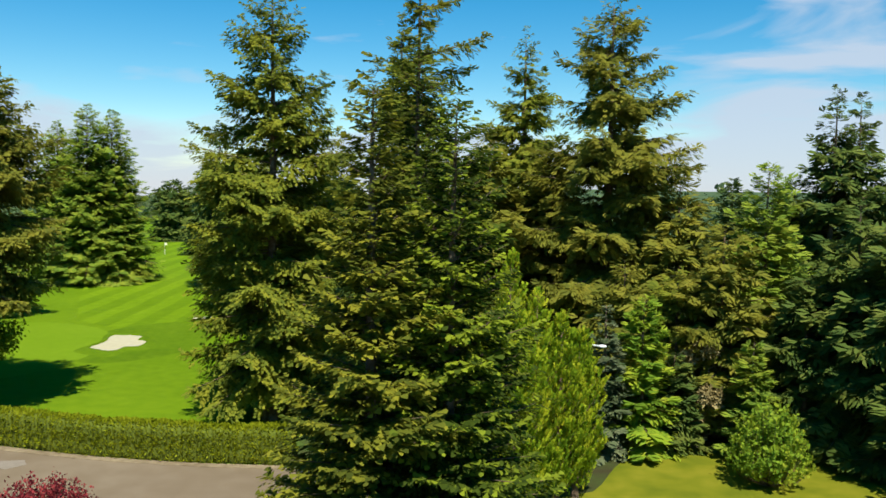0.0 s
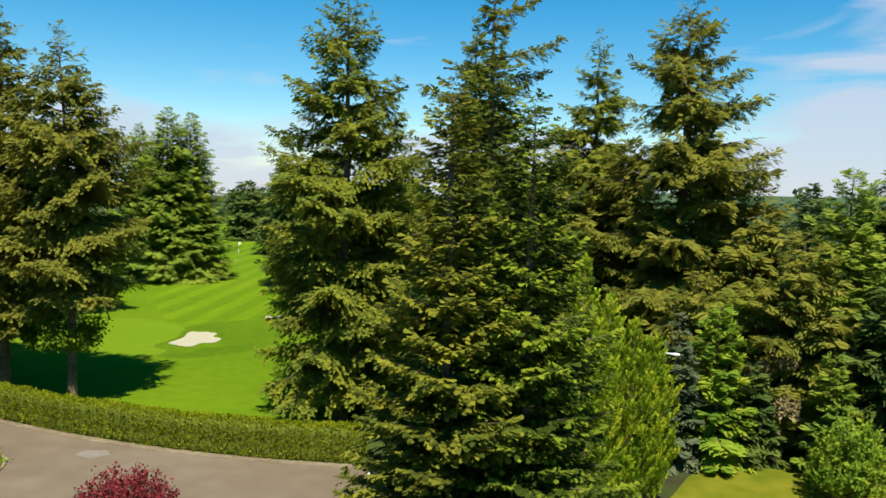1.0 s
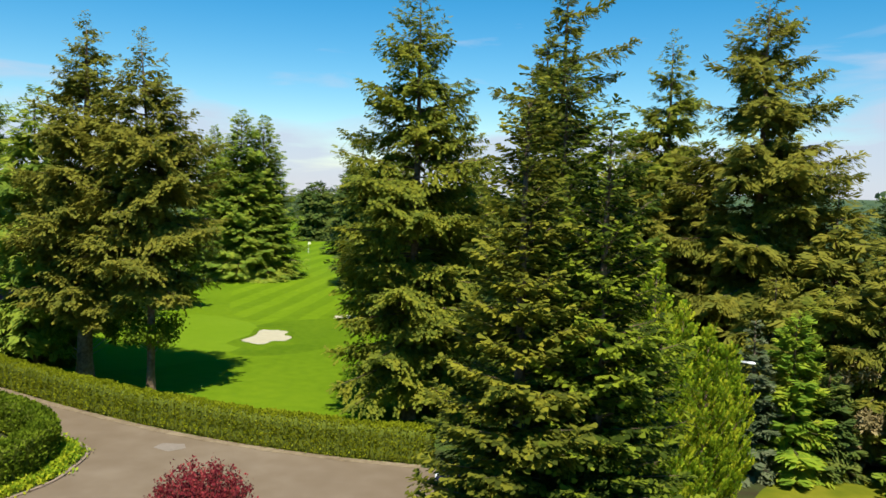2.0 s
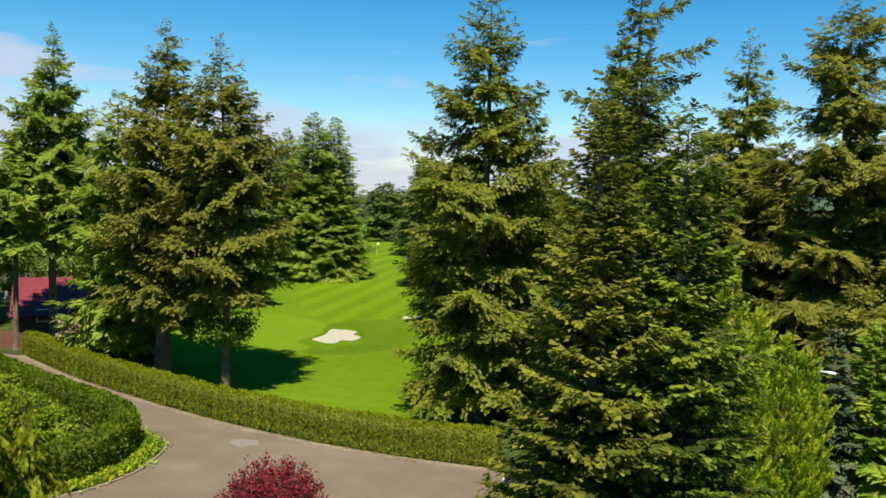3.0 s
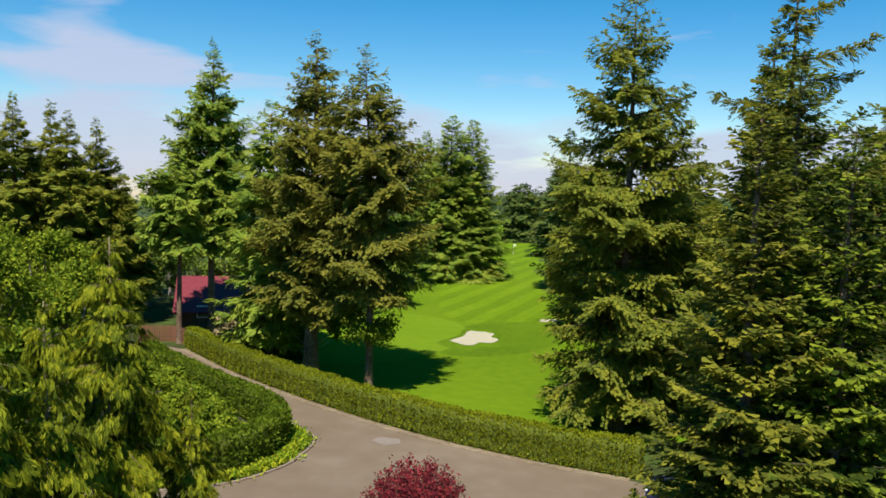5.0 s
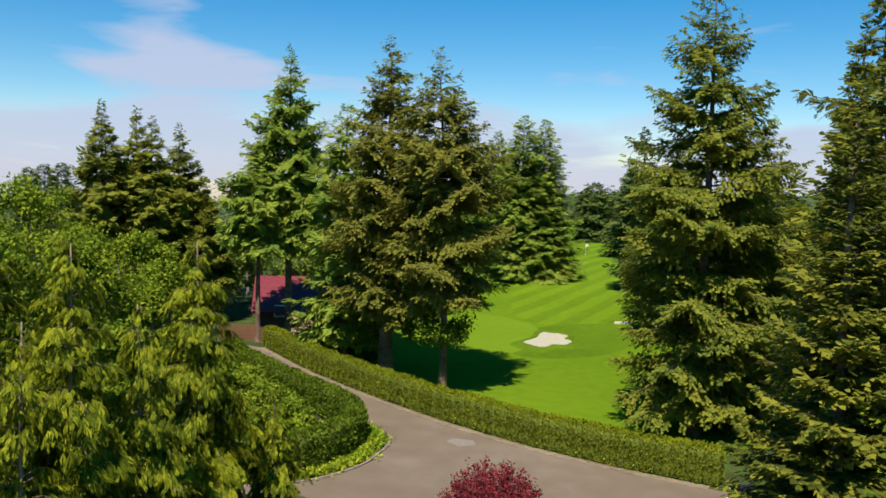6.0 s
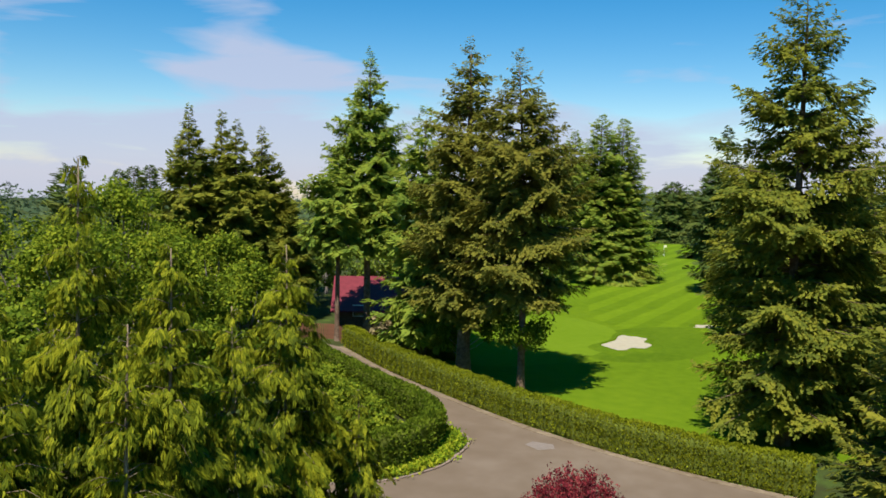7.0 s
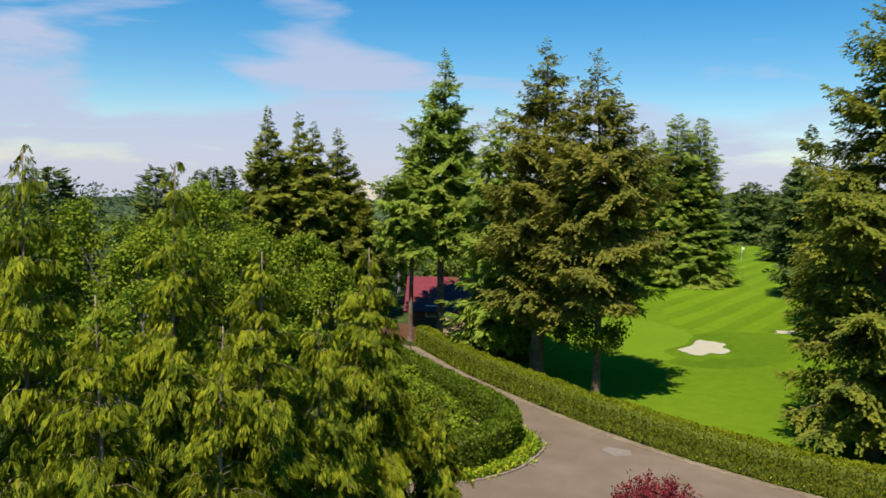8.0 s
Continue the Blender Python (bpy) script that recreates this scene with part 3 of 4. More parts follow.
bunker(-26.1, 65.9, 1.75, 3.6, 8, 2, "pale sand bunker with a ragged edge in green grass")
bunker(-23.0, 78.6, 1.5, 1.1, 60, 4, "small sand bunker half hidden beside a fir")
bunker(-66.5, 238.0, 5.0, 5.0, 0, 5, "far pale sand bunker at the end of the fairway")


def flagstick(x, y):
    thing = empty_at("flagstick", x, y)
    tagged(thing, "thin pale flagstick with a small flag on the fairway", "flagstick")
    v, f = tube_rows([(0, 0, -0.02, 0.05), (0, 0, 1.0, 0.045), (0, 0, 2.2, 0.04)], 6)
    child("pole", mesh_from("pole", v, f, WHITE), thing)
    bm = bmesh.new()
    bmesh.ops.create_cube(bm, size=1)
    for vv in bm.verts:
        vv.co = Vector((0.04 + (vv.co.x + 0.5) * 0.42, vv.co.y * 0.04 + 0.05 * math.sin(5 * vv.co.x), 1.95 + vv.co.z * 0.4))
    part("flag", bm, YELLOW, thing)


flagstick(-51.7, 152.0)


# ---- hedges ----
def hedge_plant(kind, w, depth, h, n, size, seed):
    """Meshes of one clipped hedge plant: twiggy core and leaf sprays on its faces."""
    rng = np.random.default_rng(seed)
    bm = bmesh.new()
    bmesh.ops.create_cube(bm, size=1)
    bmesh.ops.bevel(bm, geom=bm.edges[:] + bm.verts[:], offset=0.16, segments=2, affect="EDGES", profile=0.5)
    for v in bm.verts:
        v.co = Vector((v.co.x * w * 0.98, v.co.y * depth * 0.9, (v.co.z + 0.5) * h * 0.95))
    core = bpy.data.meshes.new("core")
    bm.to_mesh(core)
    bm.free()
    core.materials.append(CORE)
    # a rounded block: places on a superellipsoid, fuller at mid-face
    d = unit(rng.normal(0, 1, (n, 3)))
    p = np.abs(d) ** 5
    sc = 1 / (p.sum(1) ** (1 / 5))
    q = d * sc[:, None]
    q[:, :2] *= 1 + 0.05 * np.sin(9 * q[:, 2:3] + seed)
    pos = np.stack([q[:, 0] * w * 0.5, q[:, 1] * depth * 0.5, (q[:, 2] + 1) * 0.5 * h], 1)
    pos += rng.normal(0, 0.03, (n, 3))
    pos[:, 2] = np.maximum(pos[:, 2], 0.03)
    nor = unit(np.sign(q) * np.abs(q) ** 6) + rng.normal(0, 0.4, (n, 3))
    dr = np.array([0, 0, 0.7]) + unit(np.sign(q) * np.abs(q) ** 6) * 0.5 + rng.normal(0, 0.4, (n, 3))
    v, t = scatter(pos, dr, nor, size * rng.uniform(0.6, 1.3, n), 0.8, (LEAF_V, LEAF_T))
    return core, tri_mesh("leaves", v, t, LEAF[kind])


def hedge(name, line, kind, w, depth, h, n, size, label, seed):
    """A clipped hedge: plants side by side along a line."""
    thing = empty_at(name, *line[0])
    tagged(thing, label, "hedge")
    kinds = [hedge_plant(kind, w, depth, h, n, size, seed + k) for k in range(4)]
    rng = np.random.default_rng(seed)
    seg = np.linalg.norm(np.diff(line, axis=0), axis=1)
    at_ = np.concatenate([[0], np.cumsum(seg)])
    s = np.arange(0, at_[-1], w * 0.93)
    px, py = np.interp(s, at_, line[:, 0]), np.interp(s, at_, line[:, 1])
    d = np.gradient(line, axis=0)
    ang = np.interp(s, at_, np.unwrap(np.arctan2(d[:, 1], d[:, 0])))
    org = thing.matrix_basis.inverted()
    for i in range(len(s)):
        core, leaves = kinds[rng.integers(4)]
        k = h * rng.uniform(0.965, 1.035) / h
        m = org @ Matrix.LocRotScale((px[i], py[i], -0.03), Euler((0, 0, ang[i] + (math.pi if rng.random() < 0.5 else 0) + rng.normal(0, 0.03))), (1, rng.uniform(0.96, 1.05), k))
        a = child("hedge_plant", leaves, thing)
        a.matrix_basis = m
        b = child("core", core, a)
    return thing


hedge("hedge", offset_line(road_n, 0.75), "hedge", 0.8, 1.1, 1.68, 1250, 0.13, "long clipped yellow-green hedge beside the road", 3)
bed = smooth_line([(-42.5, 43.8), (-39.2, 42.0), (-36.0, 40.4), (-32.6, 38.8), (-28.9, 37.1), (-26.2, 35.7), (-24.9, 34.4), (-24.2, 32.6), (-24.1, 30.6), (-25.1, 28.4), (-27.8, 26.4), (-32, 25.2)], 0.4)
hedge("hedge", bed, "box", 0.8, 1.0, 1.75, 1200, 0.17, "dark green clipped hedge round the planted bed", 21)


def low_plants(name, line, spread, n, leaf, h, label, seed):
    """Weeds and ground cover along a line."""
    rng = np.random.default_rng(seed)
    i = rng.integers(0, len(line), n)
    pos = np.concatenate([line[i] + rng.normal(0, spread, (n, 2)), np.abs(rng.normal(0, h, (n, 1)))], 1)
    v, t = scatter(pos, rng.normal(0, 0.5, (n, 3)) + np.array([0, 0, 0.6]), rng.normal(0, 0.6, (n, 3)) + np.array([0, 0, 1]), 0.16 * rng.uniform(0.5, 1.4, n), 1.0, (LEAF_V, LEAF_T))
    return tagged(new(name, tri_mesh(name, v, t, LEAF[leaf])), label, "ground cover", "", "stuff")


low_plants("ground_cover", offset_line(road_s, -0.75)[40:], 0.3, 7000, "thuja", 0.09, "bright green weeds between kerb and hedge", 5)

# shrubs inside the bed
rng0 = np.random.default_rng(77)
for bx, by, bh, br in ((-28, 33, 1.7, 1.7), (-30.4, 34.8, 1.6, 1.7), (-33.4, 36.8, 1.7, 1.6), (-30.5, 30.5, 2.0, 1.9), (-34, 34, 2.2, 2.0), (-37.2, 38.6, 1.7, 1.6), (-28, 29.5, 1.6, 1.5), (-37.5, 37.0, 2.4, 2.0), (-28.6, 33.6, 1.5, 1.5), (-32.0, 35.6, 1.6, 1.6), (-35.2, 37.8, 1.7, 1.6), (-40.2, 40.4, 1.8, 1.6), (-31.5, 33.2, 1.7, 1.8), (-34.8, 36.4, 1.9, 1.7), (-27, 31.2, 1.4, 1.3), (-41, 40, 2.2, 2.0), (-39.0, 38.0, 2.0, 1.8)):
    broadleaf("shrub", bx, by, bh, br, "leafy", 3000, 0.2, 0.05, int(rng0.integers(1000)), "leafy green shrub in the planted bed", "shrubs in the bed", 18, "shrub")

shoot_bush("red_maple", -13.2, 26.4, 3.2, 2.2, "red", 300, 50, 0.12, 8, "dark red leafed small tree of upright shoots beside the road", "tree", 0.85)
shoot_bush("round_bush", 14.9, 36.0, 3.7, 1.85, "bright", 150, 45, 0.2, 9, "round bright green bush on the mossy lawn", "bush", 0.9)

# ---- trees round the fairway ----
conifer("douglas_fir", -9.4, 45.0, 25.0, 4.8, "doug", "doug", 36000, 0.37, 0.07, 11, "tall douglas fir with layered grey-green boughs to the ground", gap=0.06)
conifer("fir", -7.6, 48.6, 16.5, 4.0, "doug", "doug", 6500, 0.6, 0.06, 12, "shorter grey-green fir behind a tall one")
conifer("fir", -1.42, 16.9, 15.9, 3.35, "fir", "fir", 35000, 0.27, 0.02, 13, "broad fir with flat layered boughs and a thin leader", point=1.15, levels=34, per=8)
conifer("fir", 0.25, 17.3, 15.25, 3.3, "young", "fir", 34000, 0.26, 0.02, 14, "dark fir with sunlit flecks of bright green in its colour beside a broad one", point=0.95, levels=36, per=8)
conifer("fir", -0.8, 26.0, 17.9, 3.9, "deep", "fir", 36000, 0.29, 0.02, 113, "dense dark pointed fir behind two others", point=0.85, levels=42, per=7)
conifer("old_fir", -1.3, 40.0, 24.2, 1.5, "olive", "doug", 4500, 0.34, 0.5, 15, "old tall fir with a narrow ragged top and long limbs", gap=0.3, levels=26,
        odd=((21.6, 5, 2.2), (19.4, -8, 3.3), (18.6, 14, 2.6), (17.2, 176, 3.4)))
conifer("slim_fir", -2.1, 39.6, 21.6, 1.5, "doug", "doug", 9000, 0.36, 0.1, 17, "slim tall fir behind a dense one", gap=0.15)
conifer("fir", 6.4, 65.7, 26.2, 5.0, "doug", "doug", 14000, 0.5, 0.1, 18, "tall grey-green fir standing far back", gap=0.1, point=1.1)
conifer("douglas_fir", 11.5, 56.8, 27.3, 6.2, "olive", "doug", 26000, 0.46, 0.08, 19, "huge olive douglas fir with heavy drooping boughs", gap=0.16)
conifer("fir", 3.3, 57.9, 17.1, 3.4, "olive", "doug", 5000, 0.7, 0.05, 20, "brownish fir among the tall ones")
conifer("fir", 8.0, 59.4, 16.8, 3.2, "olive", "doug", 5000, 0.7, 0.05, 21, "brownish fir among the tall ones")
conifer("fir", 15.6, 54.0, 14.6, 4.0, "olive", "doug", 5500, 0.7, 0.03, 22, "spreading olive fir below a huge one")
conifer("fir", 10.4, 46.2, 9.3, 3.0, "olive", "doug", 4500, 0.55, 0.02, 23, "yellowish bushy fir in the undergrowth")
conifer("fir", 13.0, 44.6, 9.0, 2.8, "doug", "doug", 4500, 0.55, 0.02, 24, "yellowish bushy fir in the undergrowth")
conifer("fir", 15.0, 43.2, 11.6, 2.9, "olive", "doug", 6000, 0.5, 0.1, 25, "fir with dry grey twigs below")
conifer("fir", 18.1, 45.5, 15.0, 3.4, "green", "fir", 8000, 0.55, 0.02, 26, "green pointed fir at the lawn's edge")
conifer("fir", 24.5, 57.0, 14.6, 3.8, "green", "fir", 5000, 0.65, 0.02, 27, "green fir standing farther back")
conifer("fir", 36.7, 103.7, 15.2, 3.4, "dark", "fir", 2200, 1.0, 0.02, 28, "distant dark pointed fir")
# the shade on these eight firs is put into their needle colour
conifer("fir", 26.6, 55.9, 20.6, 3.4, "dark", "doug", 7500, 0.65, 0.04, 29, "tall fir with shade put into its dark needle colour", point=1.0)
conifer("fir", 28.6, 56.6, 20.4, 3.4, "dark", "doug", 7500, 0.65, 0.04, 30, "tall fir with shade put into its dark needle colour", point=1.0)
conifer("fir", 20.6, 40.2, 13.2, 3.3, "dark", "doug", 7500, 0.55, 0.02, 31, "fir beside the lawn, its shade put into dark needles")
conifer("fir", 18.4, 40.6, 9.4, 2.2, "dark", "doug", 4500, 0.5, 0.02, 32, "fir beside the lawn, its shade put into dark needles")
conifer("fir", 21.6, 36.9, 13.6, 3.2, "dark", "doug", 7500, 0.55, 0.02, 33, "fir beside the lawn, its shade put into dark needles")
conifer("fir", 26.2, 43.2, 17.4, 4.0, "dark", "doug", 3500, 0.6, 0.02, 34, "fir beside the lawn, its shade put into dark needles")
conifer("fir", 25.0, 37.0, 14.3, 3.6, "dark", "doug", 2800, 0.6, 0.02, 35, "fir beside the lawn, its shade put into dark needles")
conifer("fir", 23.0, 32.0, 15.0, 3.4, "dark", "doug", 2800, 0.6, 0.02, 36, "fir beside the lawn, its shade put into dark needles")
for k, (tx, ty, th, tr_) in enumerate(((2.7, 31.9, 10.5, 1.25), (3.8, 32.3, 8.9, 1.15), (4.9, 32.8, 8.0, 1.1), (5.9, 34.0, 7.1, 1.1), (6.0, 35.8, 6.4, 1.0), (2.9, 30.6, 8.5, 1.2))):
    conifer("thuja", tx, ty, th, tr_, "thuja", "column", 7000, 0.27, 0.02, 40 + k, "columnar bright green thuja in a close row", "row of thujas", levels=int(th * 3.2))
conifer("blue_spruce", 8.2, 40.0, 7.6, 1.4, "blue", "fir", 4000, 0.36, 0.02, 50, "small blue-grey spruce with a thin top", dead_top=0.25)
conifer("young_fir", 10.2, 40.6, 8.0, 1.9, "bright", "fir", 4200, 0.5, 0.02, 51, "young bright green fir at the lawn's edge")
conifer("young_fir", 12.0, 41.3, 5.0, 1.7, "dark", "fir", 3500, 0.45, 0.02, 52, "young dark fir at the lawn's edge")
conifer("young_fir", 15.3, 39.4, 6.1, 1.3, "green", "fir", 3000, 0.4, 0.02, 53, "small fir behind a round bush")
broadleaf("dry_shrub", 14.2, 42.6, 5.6, 2.3, "brown", 9000, 0.3, 0.03, 54, "tangle of dry grey-brown twigs", "", 20, "shrub", 0.2)

# the pair of tall firs by the hedge
conifer("douglas_fir", -31.1, 47.2, 23.8, 4.2, "olive", "doug", 26000, 0.4, 0.21, 60, "tall douglas fir with bare lower trunk by the hedge", trunk_r=0.5, gap=0.12, point=0.95)
conifer("douglas_fir", -25.6, 45.5, 22.4, 4.4, "olive", "doug", 24000, 0.39, 0.28, 61, "tall brownish douglas fir with bare lower trunk by the hedge", trunk_r=0.25, gap=0.08, lean=-0.035, point=1.1)
broadleaf("small_maple", -25.9, 46.05, 5.0, 2.9, "box", 2600, 0.2, 0.6, 62, "small leafy tree under the tall firs", "", 14)
broadleaf("small_maple", -31.6, 47.9, 5.0, 2.4, "box", 3200, 0.2, 0.3, 63, "small leafy tree under the tall firs", "", 14)
conifer("fir", -36.5, 49.8, 19.4, 3.6, "green", "doug", 7500, 0.65, 0.1, 64, "green fir behind the tall pair")
conifer("fir", -45.0, 53.6, 25.0, 3.7, "green", "doug", 21000, 0.43, 0.32, 65, "tall pointed green fir by the red-roofed house", point=1.25)
conifer("fir", -46.4, 51.4, 16.4, 3.3, "green", "doug", 6000, 0.6, 0.5, 66, "shorter dark fir by the red-roofed house", point=1.0)
conifer("fir", -36.4, 51.5, 13.4, 2.6, "doug", "doug", 6500, 0.55, 0.05, 67, "green fir beside the tall pair")
broadleaf("dry_shrub", -40.2, 51.4, 3.0, 2.3, "brown", 4500, 0.34, 0.03, 68, "grey-brown tangled shrub at the hedge's end", "", 20, "shrub")
conifer("fir", -46.6, 107.5, 23.4, 6.4, "green", "fir", 13600, 0.75, 0.03, 70, "tall dense green fir beside the fairway", point=0.95)
conifer("fir", -44.4, 110.0, 23.0, 5.8, "green", "fir", 11900, 0.75, 0.03, 71, "tall dense green fir beside the fairway", point=0.95)
conifer("fir", -52.4, 111.4, 21.5, 5.4, "green", "fir", 10200, 0.75, 0.03, 72, "dense green fir beside the fairway", point=0.95)
broadleaf("maple", -43.5, 78, 9.5, 5.2, "maple", 4500, 0.5, 0.1, 73, "broad green tree behind the tall pair", "", 26)
conifer("fir", -42.5, 68.0, 13.0, 4.0, "green", "doug", 5000, 0.75, 0.05, 74, "green fir behind the tall pair")
for k, (gx, gy, gh, gr) in enumerate(((-63.0, 49.5, 20.6, 3.6), (-62.4, 52.9, 20.2, 3.4), (-60.2, 52.7, 19.4, 3.4), (-59.2, 55.0, 18.8, 3.6), (-57.4, 56.2, 13.6, 3.2))):
    conifer("fir", gx, gy, gh, gr * 0.85, "doug", "doug", 9000, 0.6, 0.12, 80 + k, "dark dense fir in a tight clump", "dark clump of firs", point=1.25)
for k, (gx, gy, gh, gr) in enumerate(((-107.7, 73.3, 14.4, 3.2), (-108.2, 76.1, 15.0, 3.2), (-103.6, 75.5, 15.2, 3.2), (-64.7, 38.7, 14.5, 3.6), (-55.2, 25.1, 14.2, 3.0))):
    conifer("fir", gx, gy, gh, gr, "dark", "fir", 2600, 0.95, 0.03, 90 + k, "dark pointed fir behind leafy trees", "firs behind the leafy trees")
for k, (gx, gy, gh, gr) in enumerate(((-46.4, 24.6, 13.3, 4.6), (-48.5, 32.3, 13.6, 5.0), (-47.5, 19.5, 11.8, 4.2), (-40.7, 29.4, 10.4, 4.2), (-39.3, 34.6, 8.2, 3.6), (-41.6, 24.7, 11.2, 4.2), 
                                      (-46.5, 38.5, 9.6, 4.2), (-54, 38, 10.5, 5), (-36.5, 20.5, 9.0, 4.0), (-33.0, 15.0, 8.5, 3.8), (-31.5, 25.5, 6.8, 3.0))):
    broadleaf("maple", gx, gy, gh, gr, "leafy", 12000, 0.24, 0.1, 100 + k, "broad leafy green tree", "leafy trees beyond the cedars", 42)

# weeping cedars close by
for k, (gx, gy, gh, gr, n_, dt) in enumerate(((-20.5, 7.4, 14.7, 2.4, 15000, 0.12), (-19.8, 10.8, 14.4, 2.3, 15000, 0.2), (-17.9, 12.0, 12.2, 2.3, 14000, 0.05), (-20.1, 18.3, 11.8, 2.5, 16000, 0.1),
                                              (-17.4, 7.4, 11.6, 2.2, 10000, 0.05), (-18.2, 14.4, 10.4, 2.2, 10000, 0.05), (-20.6, 4.6, 13.6, 2.4, 9000, 0.08), (-16.2, 9.6, 10.8, 2.0, 9000, 0.05),
                                              (-22.5, 15.2, 10.6, 2.4, 8000, 0.05), (-19.4, 21.2, 6.4, 1.8, 7000, 0.05))):
    conifer("weeping_cedar", gx, gy, gh, gr * 1.02, "cedar", "weep", int(n_ * 2.5), 0.28, 0.02, 120 + k, "yellow-green cedar with long hanging sprays", "cedars", trunk_r=0.08, dead_top=dt, levels=int(gh * 2.2), gap=0.12, bark=BARK_TAN)

# behind and beside the red-roofed house
for k, (gx, gy, gh, gr) in enumerate(((-57.5, 70.5, 8.5, 4.2), (-62.0, 64.5, 8.0, 4.0), (-53.0, 75.0, 9.0, 4.5), (-66.0, 72.0, 9.0, 4.5))):
    broadleaf("maple", gx, gy, gh, gr, "maple", 4500, 0.36, 0.06, 170 + k, "leafy green tree round the red-roofed house", "trees round the house", 30)

# right of the fairway, seen past the big fir
conifer("fir", -28.6, 104.9, 21.5, 4.0, "dark", "doug", 4500, 0.9, 0.05, 140, "slender dark fir beside the fairway", point=1.1)
conifer("fir", -43.5, 153.0, 16.2, 4.6, "dark", "fir", 3000, 1.2, 0.03, 141, "distant dark fir beside the fairway")
broadleaf("maple", -29.0, 110.0, 12.6, 5.0, "maple", 4000, 0.6, 0.08, 142, "light green leafy tree beside the fairway", "", 26)
conifer("fir", -20.0, 86.5, 17.9, 4.8, "doug", "doug", 6000, 0.85, 0.03, 143, "fir beside the fairway behind the big one")
conifer("fir", -16.5, 75.0, 15.5, 4.6, "doug", "doug", 6000, 0.8, 0.03, 144, "fir beside the fairway behind the big one")
conifer("fir", -62.4, 189.5, 14.2, 5.6, "dark", "doug", 3000, 1.4, 0.02, 145, "broad dark tree at the fairway's far end")
conifer("fir", -65.8, 206.0, 12.2, 5.0, "dark", "doug", 2500, 1.4, 0.02, 146, "broad dark tree at the fairway's far end")
for k in range(16):
    wy = 58 + 62 * rng0.random()
    wx = max(-8.0 - (wy - 60) * 0.2, -18 + 0.16 * (60 - wy)) + 26 * rng0.random()
    conifer("fir", wx, wy, 11 + 6 * rng0.random(), 3.8, "doug", "doug", 2600, 1.0, 0.03, 150 + k, "fir in the wood beyond the tall trees", "wood beyond the tall trees")


def far_woods():
    """Woods round the horizon: many small firs and leafy crowns as one mass."""
    rng = np.random.default_rng(9)
    vs, ts, off = [], [], 0
    spots = []
    while len(spots) < 1500:
        a, d = rng.uniform(-1.9, 1.3), 120 + 420 * rng.random() ** 1.3
        x, y = d * math.sin(a), d * math.cos(a)
        # keep the fairway open
        k = (y - 60) / 175
        if 50 < y < 240 and -92 - 10 * (1 - k) < x < -16 - 34 * k:
            continue
        spots.append((x, y))
    for x, y in spots:
        tall = rng.random() < 0.55
        h, r = (rng.uniform(9, 16.5), rng.uniform(2.4, 3.8)) if tall else (rng.uniform(6, 11), rng.uniform(3.5, 5.5))
        h *= 1.0 if math.atan2(x, y) > -0.5 else 0.8
        n = 22
        q = rng.random(n) ** 0.8
        rr = r * ((1 - q) ** 0.8 if tall else np.sqrt(np.clip(1 - (1.9 * q - 0.85) ** 2, 0.05, 1))) * np.sqrt(rng.random(n))
        b = rng.uniform(0, 2 * math.pi, n)
        pos = np.stack([x + rr * np.cos(b), y + rr * np.sin(b), 0.2 + (h - 0.5) * q + far_drop(x, y)], 1)
        out = np.stack([np.cos(b), np.sin(b), 0 * b], 1)
        v, t = scatter(pos, out + rng.normal(0, 0.3, (n, 3)) + np.array([0, 0, 0.1 if tall else 0.3]), rng.normal(0, 0.5, (n, 3)) + np.array([0, 0, 1]) + out * 0.5, rng.uniform(1.3, 2.6, n), 1.2)
        vs.append(v), ts.append(t + off)
        off += len(v)
    tagged(new("far_woods", tri_mesh("far_woods", np.concatenate(vs), np.concatenate(ts), LEAF["far"])), "dense mixed woods reaching to the horizon", "woods", "", "stuff")


far_woods()


def hills():
    verts, faces, n = [], [], 80
    for i in range(n):
        a = -0.05 + 1.5 * i / (n - 1)
        hz = 15 * min(1, i / 12) + 1.5 * math.sin(5 * a) + math.sin(13 * a + 1)
        for d, z in ((900, -0.05), (1250, hz), (1700, hz * 1.2)):
            verts.append((d * math.sin(a), d * math.cos(a), z))
    for i in range(n - 1):
        for k in range(2):
            faces.append((3 * i + k, 3 * i + 3 + k, 3 * i + 4 + k, 3 * i + 1 + k))
    tagged(new("hills", mesh_from("hills", verts, faces, LEAF["far"], True)), "low wooded hills on the horizon", "hills", "", "structure")


hills()


# ---- buildings, gate and cars ----
def box(bm, x0, x1, y0, y1, z0, z1):
    r = bmesh.ops.create_cube(bm, size=1)
    for v in r["verts"]:
        v.co = Vector((x0 + (v.co.x + 0.5) * (x1 - x0), y0 + (v.co.y + 0.5) * (y1 - y0), z0 + (v.co.z + 0.5) * (z1 - z0)))
    return r["verts"]


